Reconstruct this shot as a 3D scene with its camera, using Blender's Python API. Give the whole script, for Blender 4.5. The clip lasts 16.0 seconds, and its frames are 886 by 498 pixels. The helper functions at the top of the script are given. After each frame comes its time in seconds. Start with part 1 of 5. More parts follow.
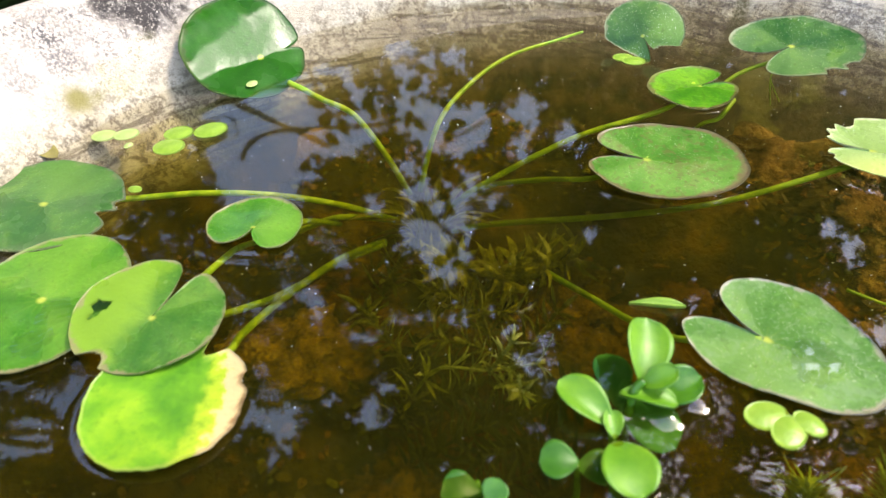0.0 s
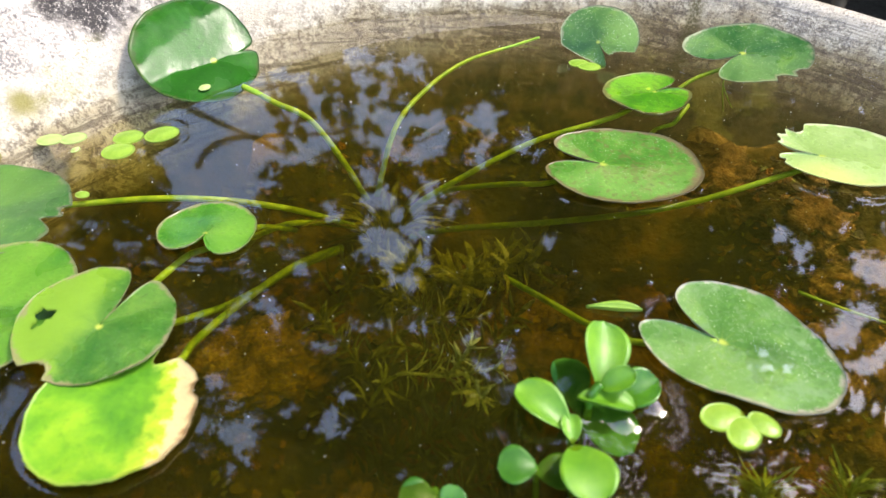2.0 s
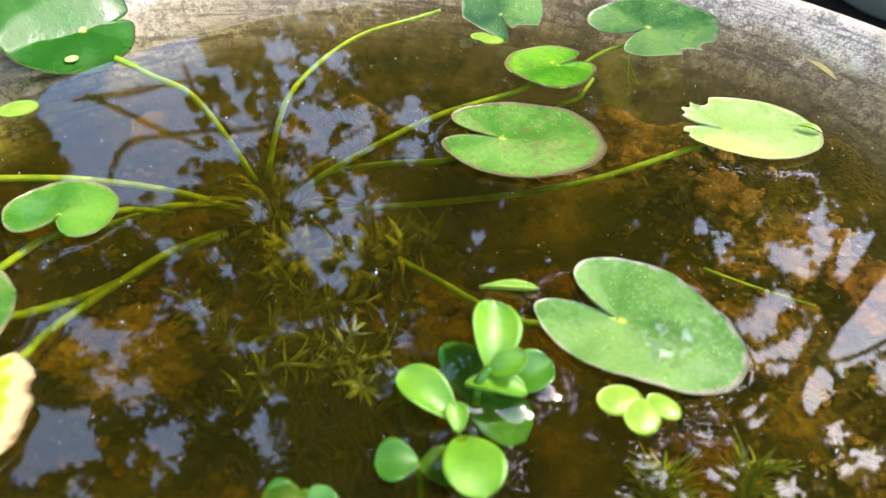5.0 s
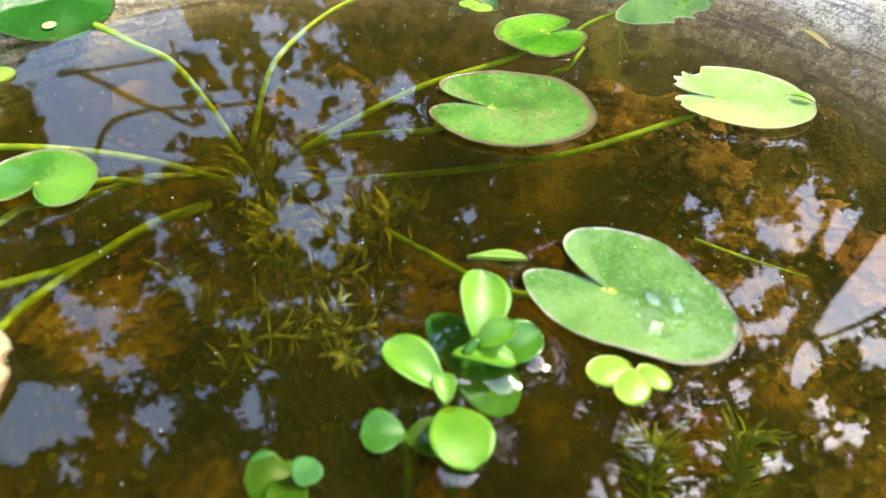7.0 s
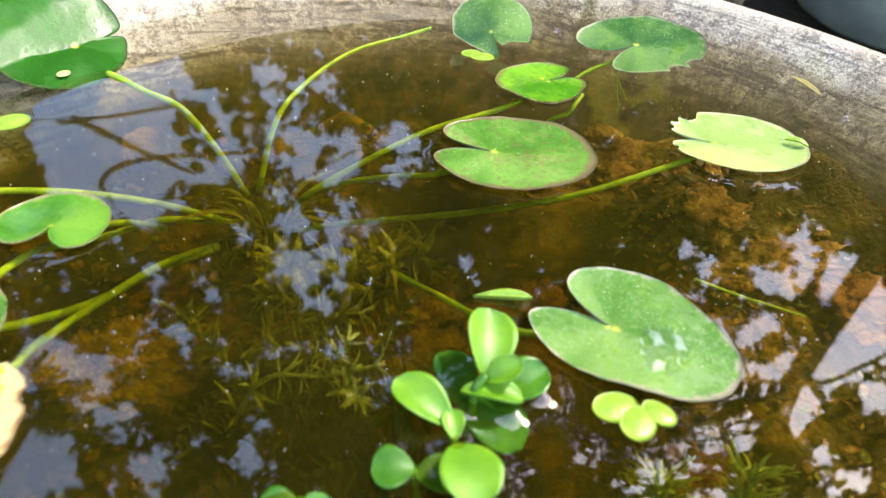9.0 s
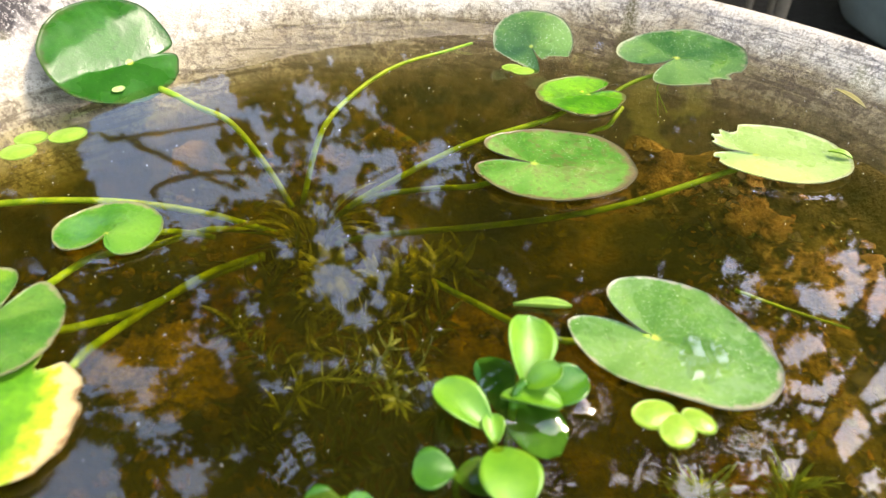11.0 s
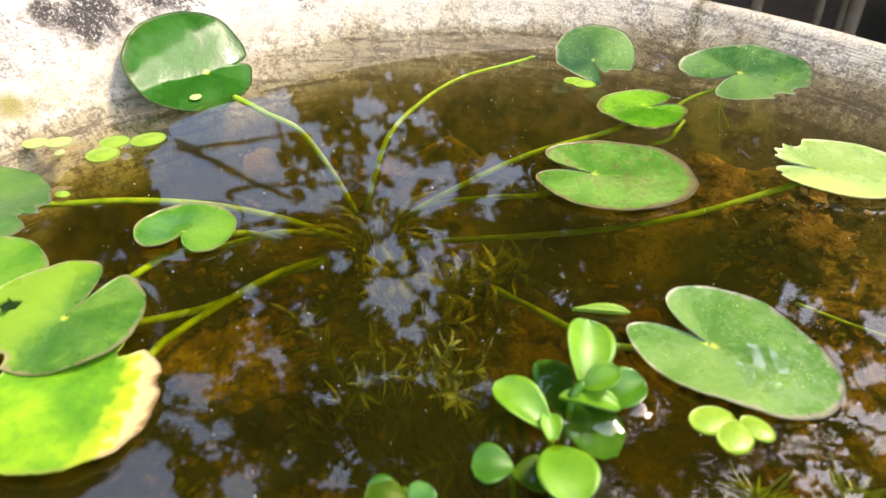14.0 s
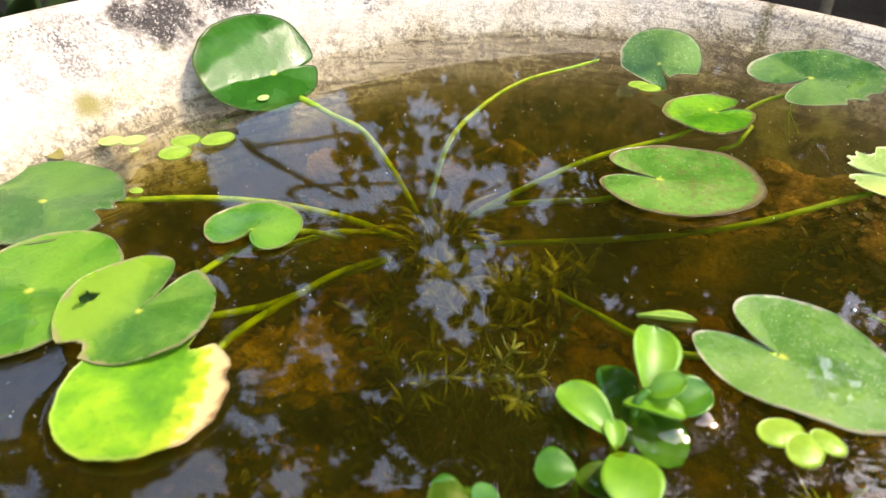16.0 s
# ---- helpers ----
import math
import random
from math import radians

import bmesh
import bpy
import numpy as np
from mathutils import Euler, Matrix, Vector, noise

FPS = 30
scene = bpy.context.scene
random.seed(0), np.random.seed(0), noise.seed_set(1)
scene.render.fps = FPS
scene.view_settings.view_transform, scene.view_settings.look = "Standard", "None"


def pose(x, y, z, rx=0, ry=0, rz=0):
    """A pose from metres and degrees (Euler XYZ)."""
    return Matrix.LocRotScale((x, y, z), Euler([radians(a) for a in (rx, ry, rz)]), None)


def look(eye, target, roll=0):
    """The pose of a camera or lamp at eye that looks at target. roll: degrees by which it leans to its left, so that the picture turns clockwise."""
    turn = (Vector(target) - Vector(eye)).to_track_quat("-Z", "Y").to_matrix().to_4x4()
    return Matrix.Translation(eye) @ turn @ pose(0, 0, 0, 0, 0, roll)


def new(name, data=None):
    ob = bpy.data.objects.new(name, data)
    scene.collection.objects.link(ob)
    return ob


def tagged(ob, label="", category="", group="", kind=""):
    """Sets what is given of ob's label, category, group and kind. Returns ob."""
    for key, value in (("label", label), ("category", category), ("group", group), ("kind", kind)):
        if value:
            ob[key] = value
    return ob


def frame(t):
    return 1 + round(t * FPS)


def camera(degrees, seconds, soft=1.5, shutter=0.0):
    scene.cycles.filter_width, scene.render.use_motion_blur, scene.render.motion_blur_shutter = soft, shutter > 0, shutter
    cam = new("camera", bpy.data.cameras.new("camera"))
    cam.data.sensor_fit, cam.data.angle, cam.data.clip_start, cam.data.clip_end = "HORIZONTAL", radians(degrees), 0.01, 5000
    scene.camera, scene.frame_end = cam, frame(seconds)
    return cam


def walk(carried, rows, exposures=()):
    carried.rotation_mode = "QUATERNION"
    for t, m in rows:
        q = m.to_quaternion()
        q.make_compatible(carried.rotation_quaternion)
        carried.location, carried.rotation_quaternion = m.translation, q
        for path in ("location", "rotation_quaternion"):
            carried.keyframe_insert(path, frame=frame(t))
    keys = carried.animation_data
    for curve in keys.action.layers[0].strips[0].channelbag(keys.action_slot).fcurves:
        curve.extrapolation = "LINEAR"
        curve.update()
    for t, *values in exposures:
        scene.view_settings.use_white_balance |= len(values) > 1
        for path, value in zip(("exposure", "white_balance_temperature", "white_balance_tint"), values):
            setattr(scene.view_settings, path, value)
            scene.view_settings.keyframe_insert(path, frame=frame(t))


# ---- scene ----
cam = camera(58.82, 16.0, soft=1.4)
cam.data.dof.use_dof, cam.data.dof.focus_distance, cam.data.dof.aperture_fstop = True, 0.34, 14.0
# seconds, eye x y z, pitch, lean to the right, yaw
ROWS = [
    (0.0, 0.0000, -0.0000, 0.1884, -41.89, 2.90, 0.00),
    (0.5, -0.0004, -0.0016, 0.1906, -41.89, 2.45, -0.69),
    (1.0, 0.0007, -0.0015, 0.1890, -41.58, 1.37, -2.26),
    (1.5, 0.0016, 0.0009, 0.1869, -41.58, 0.81, -3.34),
    (2.0, 0.0010, 0.0013, 0.1859, -41.43, 0.62, -3.93),
    (2.5, 0.0034, 0.0030, 0.1828, -41.35, 0.22, -4.85),
    (3.0, 0.0002, 0.0028, 0.1817, -41.32, -0.46, -6.26),
    (3.5, 0.0056, 0.0048, 0.1783, -41.32, -1.56, -7.90),
    (4.0, 0.0125, 0.0094, 0.1744, -41.25, -2.07, -8.84),
    (4.5, 0.0160, 0.0105, 0.1691, -41.09, -2.48, -9.86),
    (4.7, 0.0171, 0.0108, 0.1681, -41.19, -2.66, -10.18),
    (6.8, 0.0181, 0.0134, 0.1632, -43.27, -3.36, -11.36),
    (7.0, 0.0186, 0.0130, 0.1625, -43.11, -3.55, -11.61),
    (7.5, 0.0172, 0.0116, 0.1635, -42.39, -3.67, -11.83),
    (8.0, 0.0142, 0.0101, 0.1653, -41.10, -3.68, -11.94),
    (8.5, 0.0147, 0.0092, 0.1641, -40.24, -3.73, -12.06),
    (11.0, 0.0131, 0.0034, 0.1647, -38.53, -1.48, -8.01),
    (11.5, 0.0139, 0.0024, 0.1638, -38.42, -1.23, -7.36),
    (12.0, 0.0132, 0.0017, 0.1646, -38.20, -1.08, -6.64),
    (12.5, 0.0125, 0.0011, 0.1644, -38.03, -0.66, -5.81),
    (13.0, 0.0145, 0.0005, 0.1632, -37.93, -0.44, -5.03),
    (13.5, 0.0122, -0.0018, 0.1645, -37.85, -0.13, -4.08),
    (14.0, 0.0095, -0.0043, 0.1660, -37.40, 0.14, -3.10),
    (14.5, 0.0089, -0.0034, 0.1653, -37.41, 0.62, -1.84),
    (15.0, 0.0066, -0.0045, 0.1646, -37.24, 1.19, -0.10),
    (15.5, 0.0059, -0.0045, 0.1646, -37.26, 1.59, 1.08),
    (16.0, 0.0051, -0.0051, 0.1670, -37.23, 1.69, 1.51),
]


def sight(x, y, z, pitch, lean, yaw):
    a, w = radians(pitch), radians(yaw)
    ahead = Vector((-math.sin(w) * math.cos(a), math.cos(w) * math.cos(a), math.sin(a)))
    return look((x, y, z), Vector((x, y, z)) + ahead, -lean)


walk(cam, [(t, sight(*r)) for t, *r in ROWS], [(0.0, 2.29, 6850, 13), (3.0, 2.42, 6650, 13), (7.0, 2.70, 6650, 12), (12.0, 2.57, 7400, 14), (16.0, 2.40, 7600, 15)])

# ---- world and sun ----
SUN = Vector((0.540, 0.125, 0.832)).normalized()
world = bpy.data.worlds.new("sky")
scene.world = world
world.use_nodes = True
wn = world.node_tree.nodes
sky = wn.new("ShaderNodeTexSky")
sky.sky_type, sky.sun_disc = "NISHITA", False
sky.sun_elevation, sky.sun_rotation = math.asin(SUN.z), math.atan2(SUN.x, SUN.y)
sky.air_density, sky.dust_density, sky.ozone_density = 0.8, 1.7, 0.2
world.node_tree.links.new(sky.outputs[0], wn["Background"].inputs[0])
wn["Background"].inputs[1].default_value = 0.15
lamp = bpy.data.lights.new("sun", "SUN")
lamp.energy, lamp.angle, lamp.color = 0.85, radians(8.0), (1.0, 0.95, 0.86)
sun = new("sun", lamp)
sun.matrix_world = look(SUN * 5, (0, 0, 0))


# ---- materials ----
class Mat:
    """A node material with a few short calls."""

    def __init__(self, name, rough=0.5, spec=0.5, trans=0.0):
        self.m = bpy.data.materials.new(name)
        self.m.use_nodes = True
        self.n, self.l = self.m.node_tree.nodes, self.m.node_tree.links
        self.b = self.n["Principled BSDF"]
        self.b.inputs["Roughness"].default_value = rough
        self.b.inputs["Specular IOR Level"].default_value = spec
        self.co = self.n.new("ShaderNodeTexCoord")

    def link(self, a, b):
        self.l.new(a, b)

    def noise(self, scale, detail=4, rough=0.55, where="Object", stretch=None, warp=0.0):
        t = self.n.new("ShaderNodeTexNoise")
        t.inputs["Scale"].default_value, t.inputs["Detail"].default_value = scale, detail
        t.inputs["Roughness"].default_value, t.inputs["Distortion"].default_value = rough, warp
        out = self.co.outputs[where]
        if stretch:
            mp = self.n.new("ShaderNodeMapping")
            mp.inputs["Scale"].default_value = stretch
            self.link(out, mp.inputs[0])
            out = mp.outputs[0]
        self.link(out, t.inputs["Vector"])
        return t.outputs[0]

    def voronoi(self, scale, where="Object"):
        t = self.n.new("ShaderNodeTexVoronoi")
        t.inputs["Scale"].default_value = scale
        self.link(self.co.outputs[where], t.inputs["Vector"])
        return t.outputs[0]

    def ramp(self, fac, *stops):
        r = self.n.new("ShaderNodeValToRGB")
        e = r.color_ramp.elements
        while len(e) < len(stops):
            e.new(0.5)
        for el, (p, c) in zip(e, stops):
            el.position = p
            el.color = (*c, 1) if len(c) == 3 else c
        self.link(fac, r.inputs[0])
        return r.outputs[0]

    def step(self, fac, lo, hi):
        r = self.n.new("ShaderNodeMapRange")
        r.interpolation_type = "SMOOTHSTEP"
        r.inputs["From Min"].default_value, r.inputs["From Max"].default_value = lo, hi
        self.link(fac, r.inputs["Value"])
        return r.outputs[0]

    def math(self, op, a, b=None, c=None):
        m = self.n.new("ShaderNodeMath")
        m.operation = op
        for k, v in enumerate((a, b, c)):
            if v is None:
                continue
            if isinstance(v, (int, float)):
                m.inputs[k].default_value = v
            else:
                self.link(v, m.inputs[k])
        return m.outputs[0]

    def mix(self, fac, a, b, blend="MIX"):
        m = self.n.new("ShaderNodeMix")
        m.data_type, m.blend_type = "RGBA", blend
        for k, v in ((0, fac), (6, a), (7, b)):
            if isinstance(v, tuple):
                m.inputs[k].default_value = (*v, 1) if len(v) == 3 else v
            elif isinstance(v, (int, float)):
                m.inputs[k].default_value = v
            else:
                self.link(v, m.inputs[k])
        return m.outputs[2]

    def split(self, where):
        s = self.n.new("ShaderNodeSeparateXYZ")
        self.link(self.co.outputs[where], s.inputs[0])
        return s.outputs

    def color(self, c):
        if isinstance(c, tuple):
            self.b.inputs["Base Color"].default_value = (*c, 1)
        else:
            self.link(c, self.b.inputs["Base Color"])
        return self

    def bump(self, h, dist, strength=1.0):
        b = self.n.new("ShaderNodeBump")
        b.inputs["Distance"].default_value, b.inputs["Strength"].default_value = dist, strength
        self.link(h, b.inputs["Height"])
        self.link(b.outputs[0], self.b.inputs["Normal"])
        return self

    def rnd(self):
        return self.n.new("ShaderNodeObjectInfo").outputs["Random"]


def pad_material(name, base, light, rim, dots=0.5, rim_at=0.93, rough=0.32, blotch=(0.2, 0.35, 0.04), blotch_amount=0.3, fade=0.5, spec=0.4, spots=None, half=0.0, veins=1.0):
    """Leaf of a floating plant: u runs from the petiole to the margin, v round the leaf."""
    m = Mat(name, rough=rough, spec=spec)
    u, v, _ = m.split("UV")
    n0, n1, n2, n3 = m.noise(28, 3, 0.6), m.noise(75, 5, 0.65), m.noise(300, 4, 0.65), m.noise(1500, 3, 0.6)
    c = m.ramp(m.math("ADD", m.math("MULTIPLY", n0, 0.6), m.math("MULTIPLY", n1, 0.4)), (0.40, base), (0.59, light))
    # radial veins, forking towards the margin
    saw = m.math("PINGPONG", m.math("ADD", m.math("MULTIPLY", v, 26.0), m.math("MULTIPLY", n1, 1.4)), 0.5)
    vein = m.math("MULTIPLY", m.step(saw, 0.09, 0.0), m.math("MULTIPLY", m.step(u, 0.80, 0.10), veins))
    c = m.mix(m.math("MULTIPLY", vein, 0.16), c, light)
    cell = m.n.new("ShaderNodeTexVoronoi")
    cell.feature = "DISTANCE_TO_EDGE"
    cell.inputs["Scale"].default_value = 260
    m.link(m.co.outputs["Object"], cell.inputs["Vector"])
    net = m.step(cell.outputs["Distance"], 0.10, 0.0)
    c = m.mix(m.math("MULTIPLY", net, 0.10), c, light)
    c = m.mix(m.math("MULTIPLY", m.step(n1, 0.52, 0.66), blotch_amount), c, blotch)
    c = m.mix(m.math("MULTIPLY", m.step(n2, 0.56, 0.70), 0.42), c, tuple(k * 0.45 for k in base))
    c = m.mix(m.math("MULTIPLY", m.step(m.noise(620, 3, 0.7), 0.45, 0.62), 0.16), c, tuple(k * 0.4 for k in base))
    c = m.mix(m.math("MULTIPLY", m.step(m.noise(190, 4, 0.7, warp=1.0), 0.54, 0.68), 0.30), c, tuple(min(1.0, k * 1.35) for k in light))
    # pale dust specks
    c = m.mix(m.math("MULTIPLY", m.math("MULTIPLY", m.step(n3, 0.625, 0.68), m.step(n1, 0.36, 0.54)), dots), c, (0.60, 0.68, 0.46))
    if half:
        along = m.math("MULTIPLY", m.split("Object")[1], half)
        c = m.mix(m.math("MULTIPLY", m.step(m.math("ADD", along, m.math("MULTIPLY", m.math("SUBTRACT", n1, 0.5), 0.02)), 0.001, 0.012), 0.75), c, (0.19, 0.335, 0.022))
    if spots:
        c = m.mix(m.math("MULTIPLY", m.step(m.math("ADD", m.math("MULTIPLY", m.noise(420, 4, 0.7), 0.6), m.math("MULTIPLY", m.noise(110, 3, 0.6), 0.4)), 0.51, 0.58), 0.5), c, spots)
    # margin and petiole scar
    wob = m.math("ADD", m.math("MULTIPLY", m.math("SUBTRACT", n1, 0.5), 0.30), m.math("MULTIPLY", m.math("SUBTRACT", n2, 0.5), 0.10))
    edge = m.step(m.math("ADD", u, wob), rim_at - 0.02, min(1.0, rim_at + 0.05))
    c = m.mix(m.math("MULTIPLY", edge, 0.80), c, rim)
    ray = m.step(m.math("PINGPONG", m.math("ADD", m.math("MULTIPLY", v, 11.0), m.math("MULTIPLY", n1, 0.7)), 0.5), 0.22, 0.02)
    star = m.math("MULTIPLY", ray, m.math("MULTIPLY", m.step(u, 0.30, 0.08), veins))
    c = m.mix(m.math("MULTIPLY", star, 0.10), c, (0.34, 0.42, 0.05))
    c = m.mix(m.step(m.math("ADD", u, m.math("MULTIPLY", n1, 0.08)), 0.115, 0.055), c, (0.38, 0.44, 0.06))
    # yellowing fields
    c = m.mix(m.math("MULTIPLY", m.step(m.noise(17, 2, 0.5), 0.50, 0.68), fade), c, tuple(min(1.0, a * k) for a, k in zip(light, (1.7, 1.35, 0.8))))
    m.color(c)
    m.link(m.math("ADD", m.math("MULTIPLY", m.step(n0, 0.42, 0.60), 0.22), rough - 0.10), m.b.inputs["Roughness"])
    h = m.math("ADD", m.math("ADD", m.math("MULTIPLY", n2, 0.6), m.math("MULTIPLY", vein, 0.08)), m.math("MULTIPLY", net, 0.05))
    m.bump(h, 0.0004, 0.6)
    return m.m


PAD_BRIGHT = pad_material("pad_bright", (0.036, 0.155, 0.010), (0.105, 0.265, 0.022), (0.24, 0.20, 0.10), dots=0.10, rim_at=0.955, rough=0.26, fade=0.25)
PAD_HALF = pad_material("pad_half", (0.034, 0.130, 0.012), (0.100, 0.225, 0.028), (0.24, 0.20, 0.10), dots=0.10, rim_at=0.955, rough=0.30, fade=0.1, half=-1.0)
PAD_PALE = pad_material("pad_pale", (0.058, 0.158, 0.026), (0.125, 0.250, 0.050), (0.34, 0.29, 0.22), dots=0.6, rim_at=0.95, fade=0.12, spots=(0.15, 0.25, 0.10))
PAD_DARK = pad_material("pad_dark", (0.009, 0.074, 0.004), (0.022, 0.122, 0.007), (0.05, 0.08, 0.02), dots=0.10, rough=0.34, spec=0.37, blotch=(0.012, 0.12, 0.02), blotch_amount=0.15, fade=0.1, veins=0.12)
PAD_RED = pad_material("pad_red", (0.040, 0.150, 0.014), (0.135, 0.285, 0.040), (0.150, 0.092, 0.050), rim_at=0.91, blotch=(0.18, 0.22, 0.06), blotch_amount=0.7, dots=0.6, fade=0.0, spots=(0.125, 0.085, 0.034))
PAD_DULL = pad_material("pad_dull", (0.029, 0.104, 0.017), (0.063, 0.168, 0.032), (0.15, 0.16, 0.08), dots=0.25, rim_at=0.96, rough=0.36)
PAD_VIVID = pad_material("pad_vivid", (0.034, 0.165, 0.006), (0.120, 0.320, 0.010), (0.12, 0.075, 0.03), rim_at=0.91, dots=0.2, spots=(0.03, 0.11, 0.01), blotch=(0.20, 0.38, 0.015), blotch_amount=0.5, fade=0.2)
PAD_YELLOW = pad_material("pad_yellow", (0.22, 0.34, 0.08), (0.32, 0.43, 0.14), (0.50, 0.50, 0.24), rim_at=0.95, blotch=(0.24, 0.40, 0.07), blotch_amount=0.4)
PAD_TEAL = pad_material("pad_teal", (0.020, 0.088, 0.020), (0.085, 0.190, 0.042), (0.22, 0.23, 0.12), dots=0.55, rough=0.32, fade=0.15)
PAD_CURL = pad_material("pad_curled", (0.026, 0.098, 0.016), (0.100, 0.215, 0.036), (0.22, 0.23, 0.12), dots=0.8, rough=0.55, fade=0.15)


def withered_material():
    m = Mat("pad_withered", rough=0.38)
    u, v, _ = m.split("UV")
    x, y, z = m.split("Object")
    n1, n2 = m.noise(70, 4, 0.6), m.noise(300, 3)
    c = m.ramp(m.math("ADD", m.math("MULTIPLY", n1, 0.5), m.math("MULTIPLY", m.noise(22, 3, 0.6), 0.5)), (0.40, (0.060, 0.205, 0.010)), (0.52, (0.135, 0.330, 0.012)), (0.63, (0.25, 0.44, 0.018)))
    c = m.mix(m.math("MULTIPLY", m.step(m.noise(240, 4, 0.7), 0.52, 0.66), 0.35), c, (0.06, 0.20, 0.01))
    c = m.mix(m.math("MULTIPLY", m.step(m.math("ADD", u, m.math("MULTIPLY", n2, 0.06)), 0.975, 1.0), 0.4), c, (0.36, 0.42, 0.08))
    # the dying side: yellow, then straw, then brown at the torn margin
    side = m.math("ADD", m.math("MULTIPLY", x, 24.0), m.math("MULTIPLY", y, 36.0))
    k = m.math("ADD", m.math("ADD", side, m.math("MULTIPLY", m.math("ADD", n1, m.math("MULTIPLY", n2, 0.5)), 0.8)), m.math("MULTIPLY", u, 0.35))
    c = m.mix(m.step(k, 1.42, 1.78), c, (0.38, 0.50, 0.025))
    c = m.mix(m.step(k, 1.74, 1.86), c, (0.60, 0.45, 0.20))
    c = m.mix(m.step(k, 2.00, 2.18), c, (0.28, 0.16, 0.06))
    m.color(c).bump(n2, 0.0006, 0.6)
    return m.m


PAD_WITHERED = withered_material()


def simple(name, a, b, scale, rough=0.5, bump=0.0, spec=0.5, bscale=None):
    m = Mat(name, rough=rough, spec=spec)
    n = m.noise(scale, 5, 0.6)
    m.color(m.ramp(n, (0.3, a), (0.7, b)))
    if bump:
        m.bump(m.noise(bscale or scale * 3, 4), bump, 0.8)
    return m.m


FROND = simple("frond_green", (0.17, 0.31, 0.02), (0.27, 0.41, 0.045), 220, 0.35, 0.0003)
FROND_DULL = simple("frond_dull", (0.30, 0.42, 0.10), (0.40, 0.50, 0.16), 220, 0.45, 0.0003)
STEM = simple("petiole", (0.15, 0.32, 0.010), (0.42, 0.58, 0.03), 160, 0.4, 0.0003)
# deeper stalks get this darker green, their dimness put into the colour
STEM_DIM_OLIVE = simple("petiole_dim_olive", (0.11, 0.25, 0.006), (0.32, 0.46, 0.018), 160, 0.5, 0.0003)
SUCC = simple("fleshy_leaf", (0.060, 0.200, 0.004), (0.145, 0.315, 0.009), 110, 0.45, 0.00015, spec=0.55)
# next two: leaf green darkened in colour to imitate the dimness under water
SUCC_DIMMED = simple("fleshy_leaf_dimmed", (0.020, 0.12, 0.014), (0.050, 0.19, 0.028), 150, 0.6, spec=0.1)
SUCC_SHADED = simple("fleshy_leaf_shaded", (0.018, 0.09, 0.005), (0.048, 0.16, 0.010), 150, 0.4, 0.00015, spec=0.25)
SUCC_DARK = simple("fleshy_leaf_dark", (0.030, 0.125, 0.005), (0.070, 0.20, 0.010), 150, 0.24, 0.00015, spec=0.5)
def dusted(name, a, b, dust):
    """Weed under water, furred with silt."""
    m = Mat(name, rough=0.7, spec=0.2)
    n1, n2, n3 = m.noise(160, 4, 0.65), m.noise(900, 4, 0.75), m.noise(2400, 2, 0.6)
    c = m.ramp(m.math("ADD", m.math("MULTIPLY", n1, 0.6), m.math("MULTIPLY", n2, 0.4)), (0.40, a), (0.60, b))
    c = m.mix(m.math("MULTIPLY", m.step(n3, 0.54, 0.64), m.step(n1, 0.40, 0.62)), c, dust)
    m.color(c).bump(n2, 0.0012, 1.0)
    return m.m


WEED_YELLOW = simple("water_weed_yellow", (0.15, 0.22, 0.02), (0.32, 0.40, 0.05), 300, 0.6, 0.0003)
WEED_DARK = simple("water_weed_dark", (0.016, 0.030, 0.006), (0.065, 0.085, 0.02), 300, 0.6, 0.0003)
WEED = dusted("water_weed", (0.060, 0.070, 0.012), (0.21, 0.21, 0.05), (0.50, 0.48, 0.30))
STRAP = dusted("weed_strap", (0.11, 0.12, 0.026), (0.33, 0.32, 0.10), (0.60, 0.55, 0.36))
SPRIG = dusted("weed_sprig", (0.12, 0.16, 0.035), (0.34, 0.38, 0.12), (0.62, 0.62, 0.42))


def rotting(name, dark, mid, pale):
    """Rotten leaf: blotches, a finer crumble, and black pits."""
    m = Mat(name, rough=0.8, spec=0.15)
    n1, n2, n3 = m.noise(48, 4, 0.6, warp=0.8), m.noise(210, 5, 0.7), m.noise(700, 3, 0.7)
    k = m.math("ADD", m.math("MULTIPLY", n1, 0.55), m.math("MULTIPLY", n2, 0.45))
    c = m.ramp(k, (0.40, dark), (0.52, mid), (0.64, pale))
    c = m.mix(m.math("MULTIPLY", m.step(n3, 0.54, 0.64), 0.6), c, tuple(q * 0.35 for q in dark))
    c = m.mix(m.math("MULTIPLY", m.step(n2, 0.58, 0.68), 0.5), c, dark)
    m.color(c).bump(m.math("ADD", n2, m.math("MULTIPLY", n3, 0.5)), 0.004, 1.0)
    return m.m


LITTER_PALE = rotting("rotting_leaf_pale", (0.10, 0.055, 0.020), (0.32, 0.18, 0.070), (0.58, 0.38, 0.18))
LITTER = rotting("rotting_leaf", (0.075, 0.034, 0.010), (0.26, 0.115, 0.032), (0.52, 0.26, 0.08))
SPECK = simple("floating_speck", (0.55, 0.55, 0.48), (0.75, 0.75, 0.68), 800, 0.6)
BARK = simple("bark", (0.05, 0.035, 0.022), (0.14, 0.10, 0.07), 30, 0.85, 0.004)
CROWN = simple("crown_leaf", (0.018, 0.036, 0.006), (0.045, 0.075, 0.014), 14, 0.6, spec=0.2)
DRY = simple("dry_stalk", (0.10, 0.07, 0.04), (0.19, 0.14, 0.08), 60, 0.8)
SCRAP = simple("leaf_scrap", (0.15, 0.13, 0.03), (0.28, 0.24, 0.06), 150, 0.6)
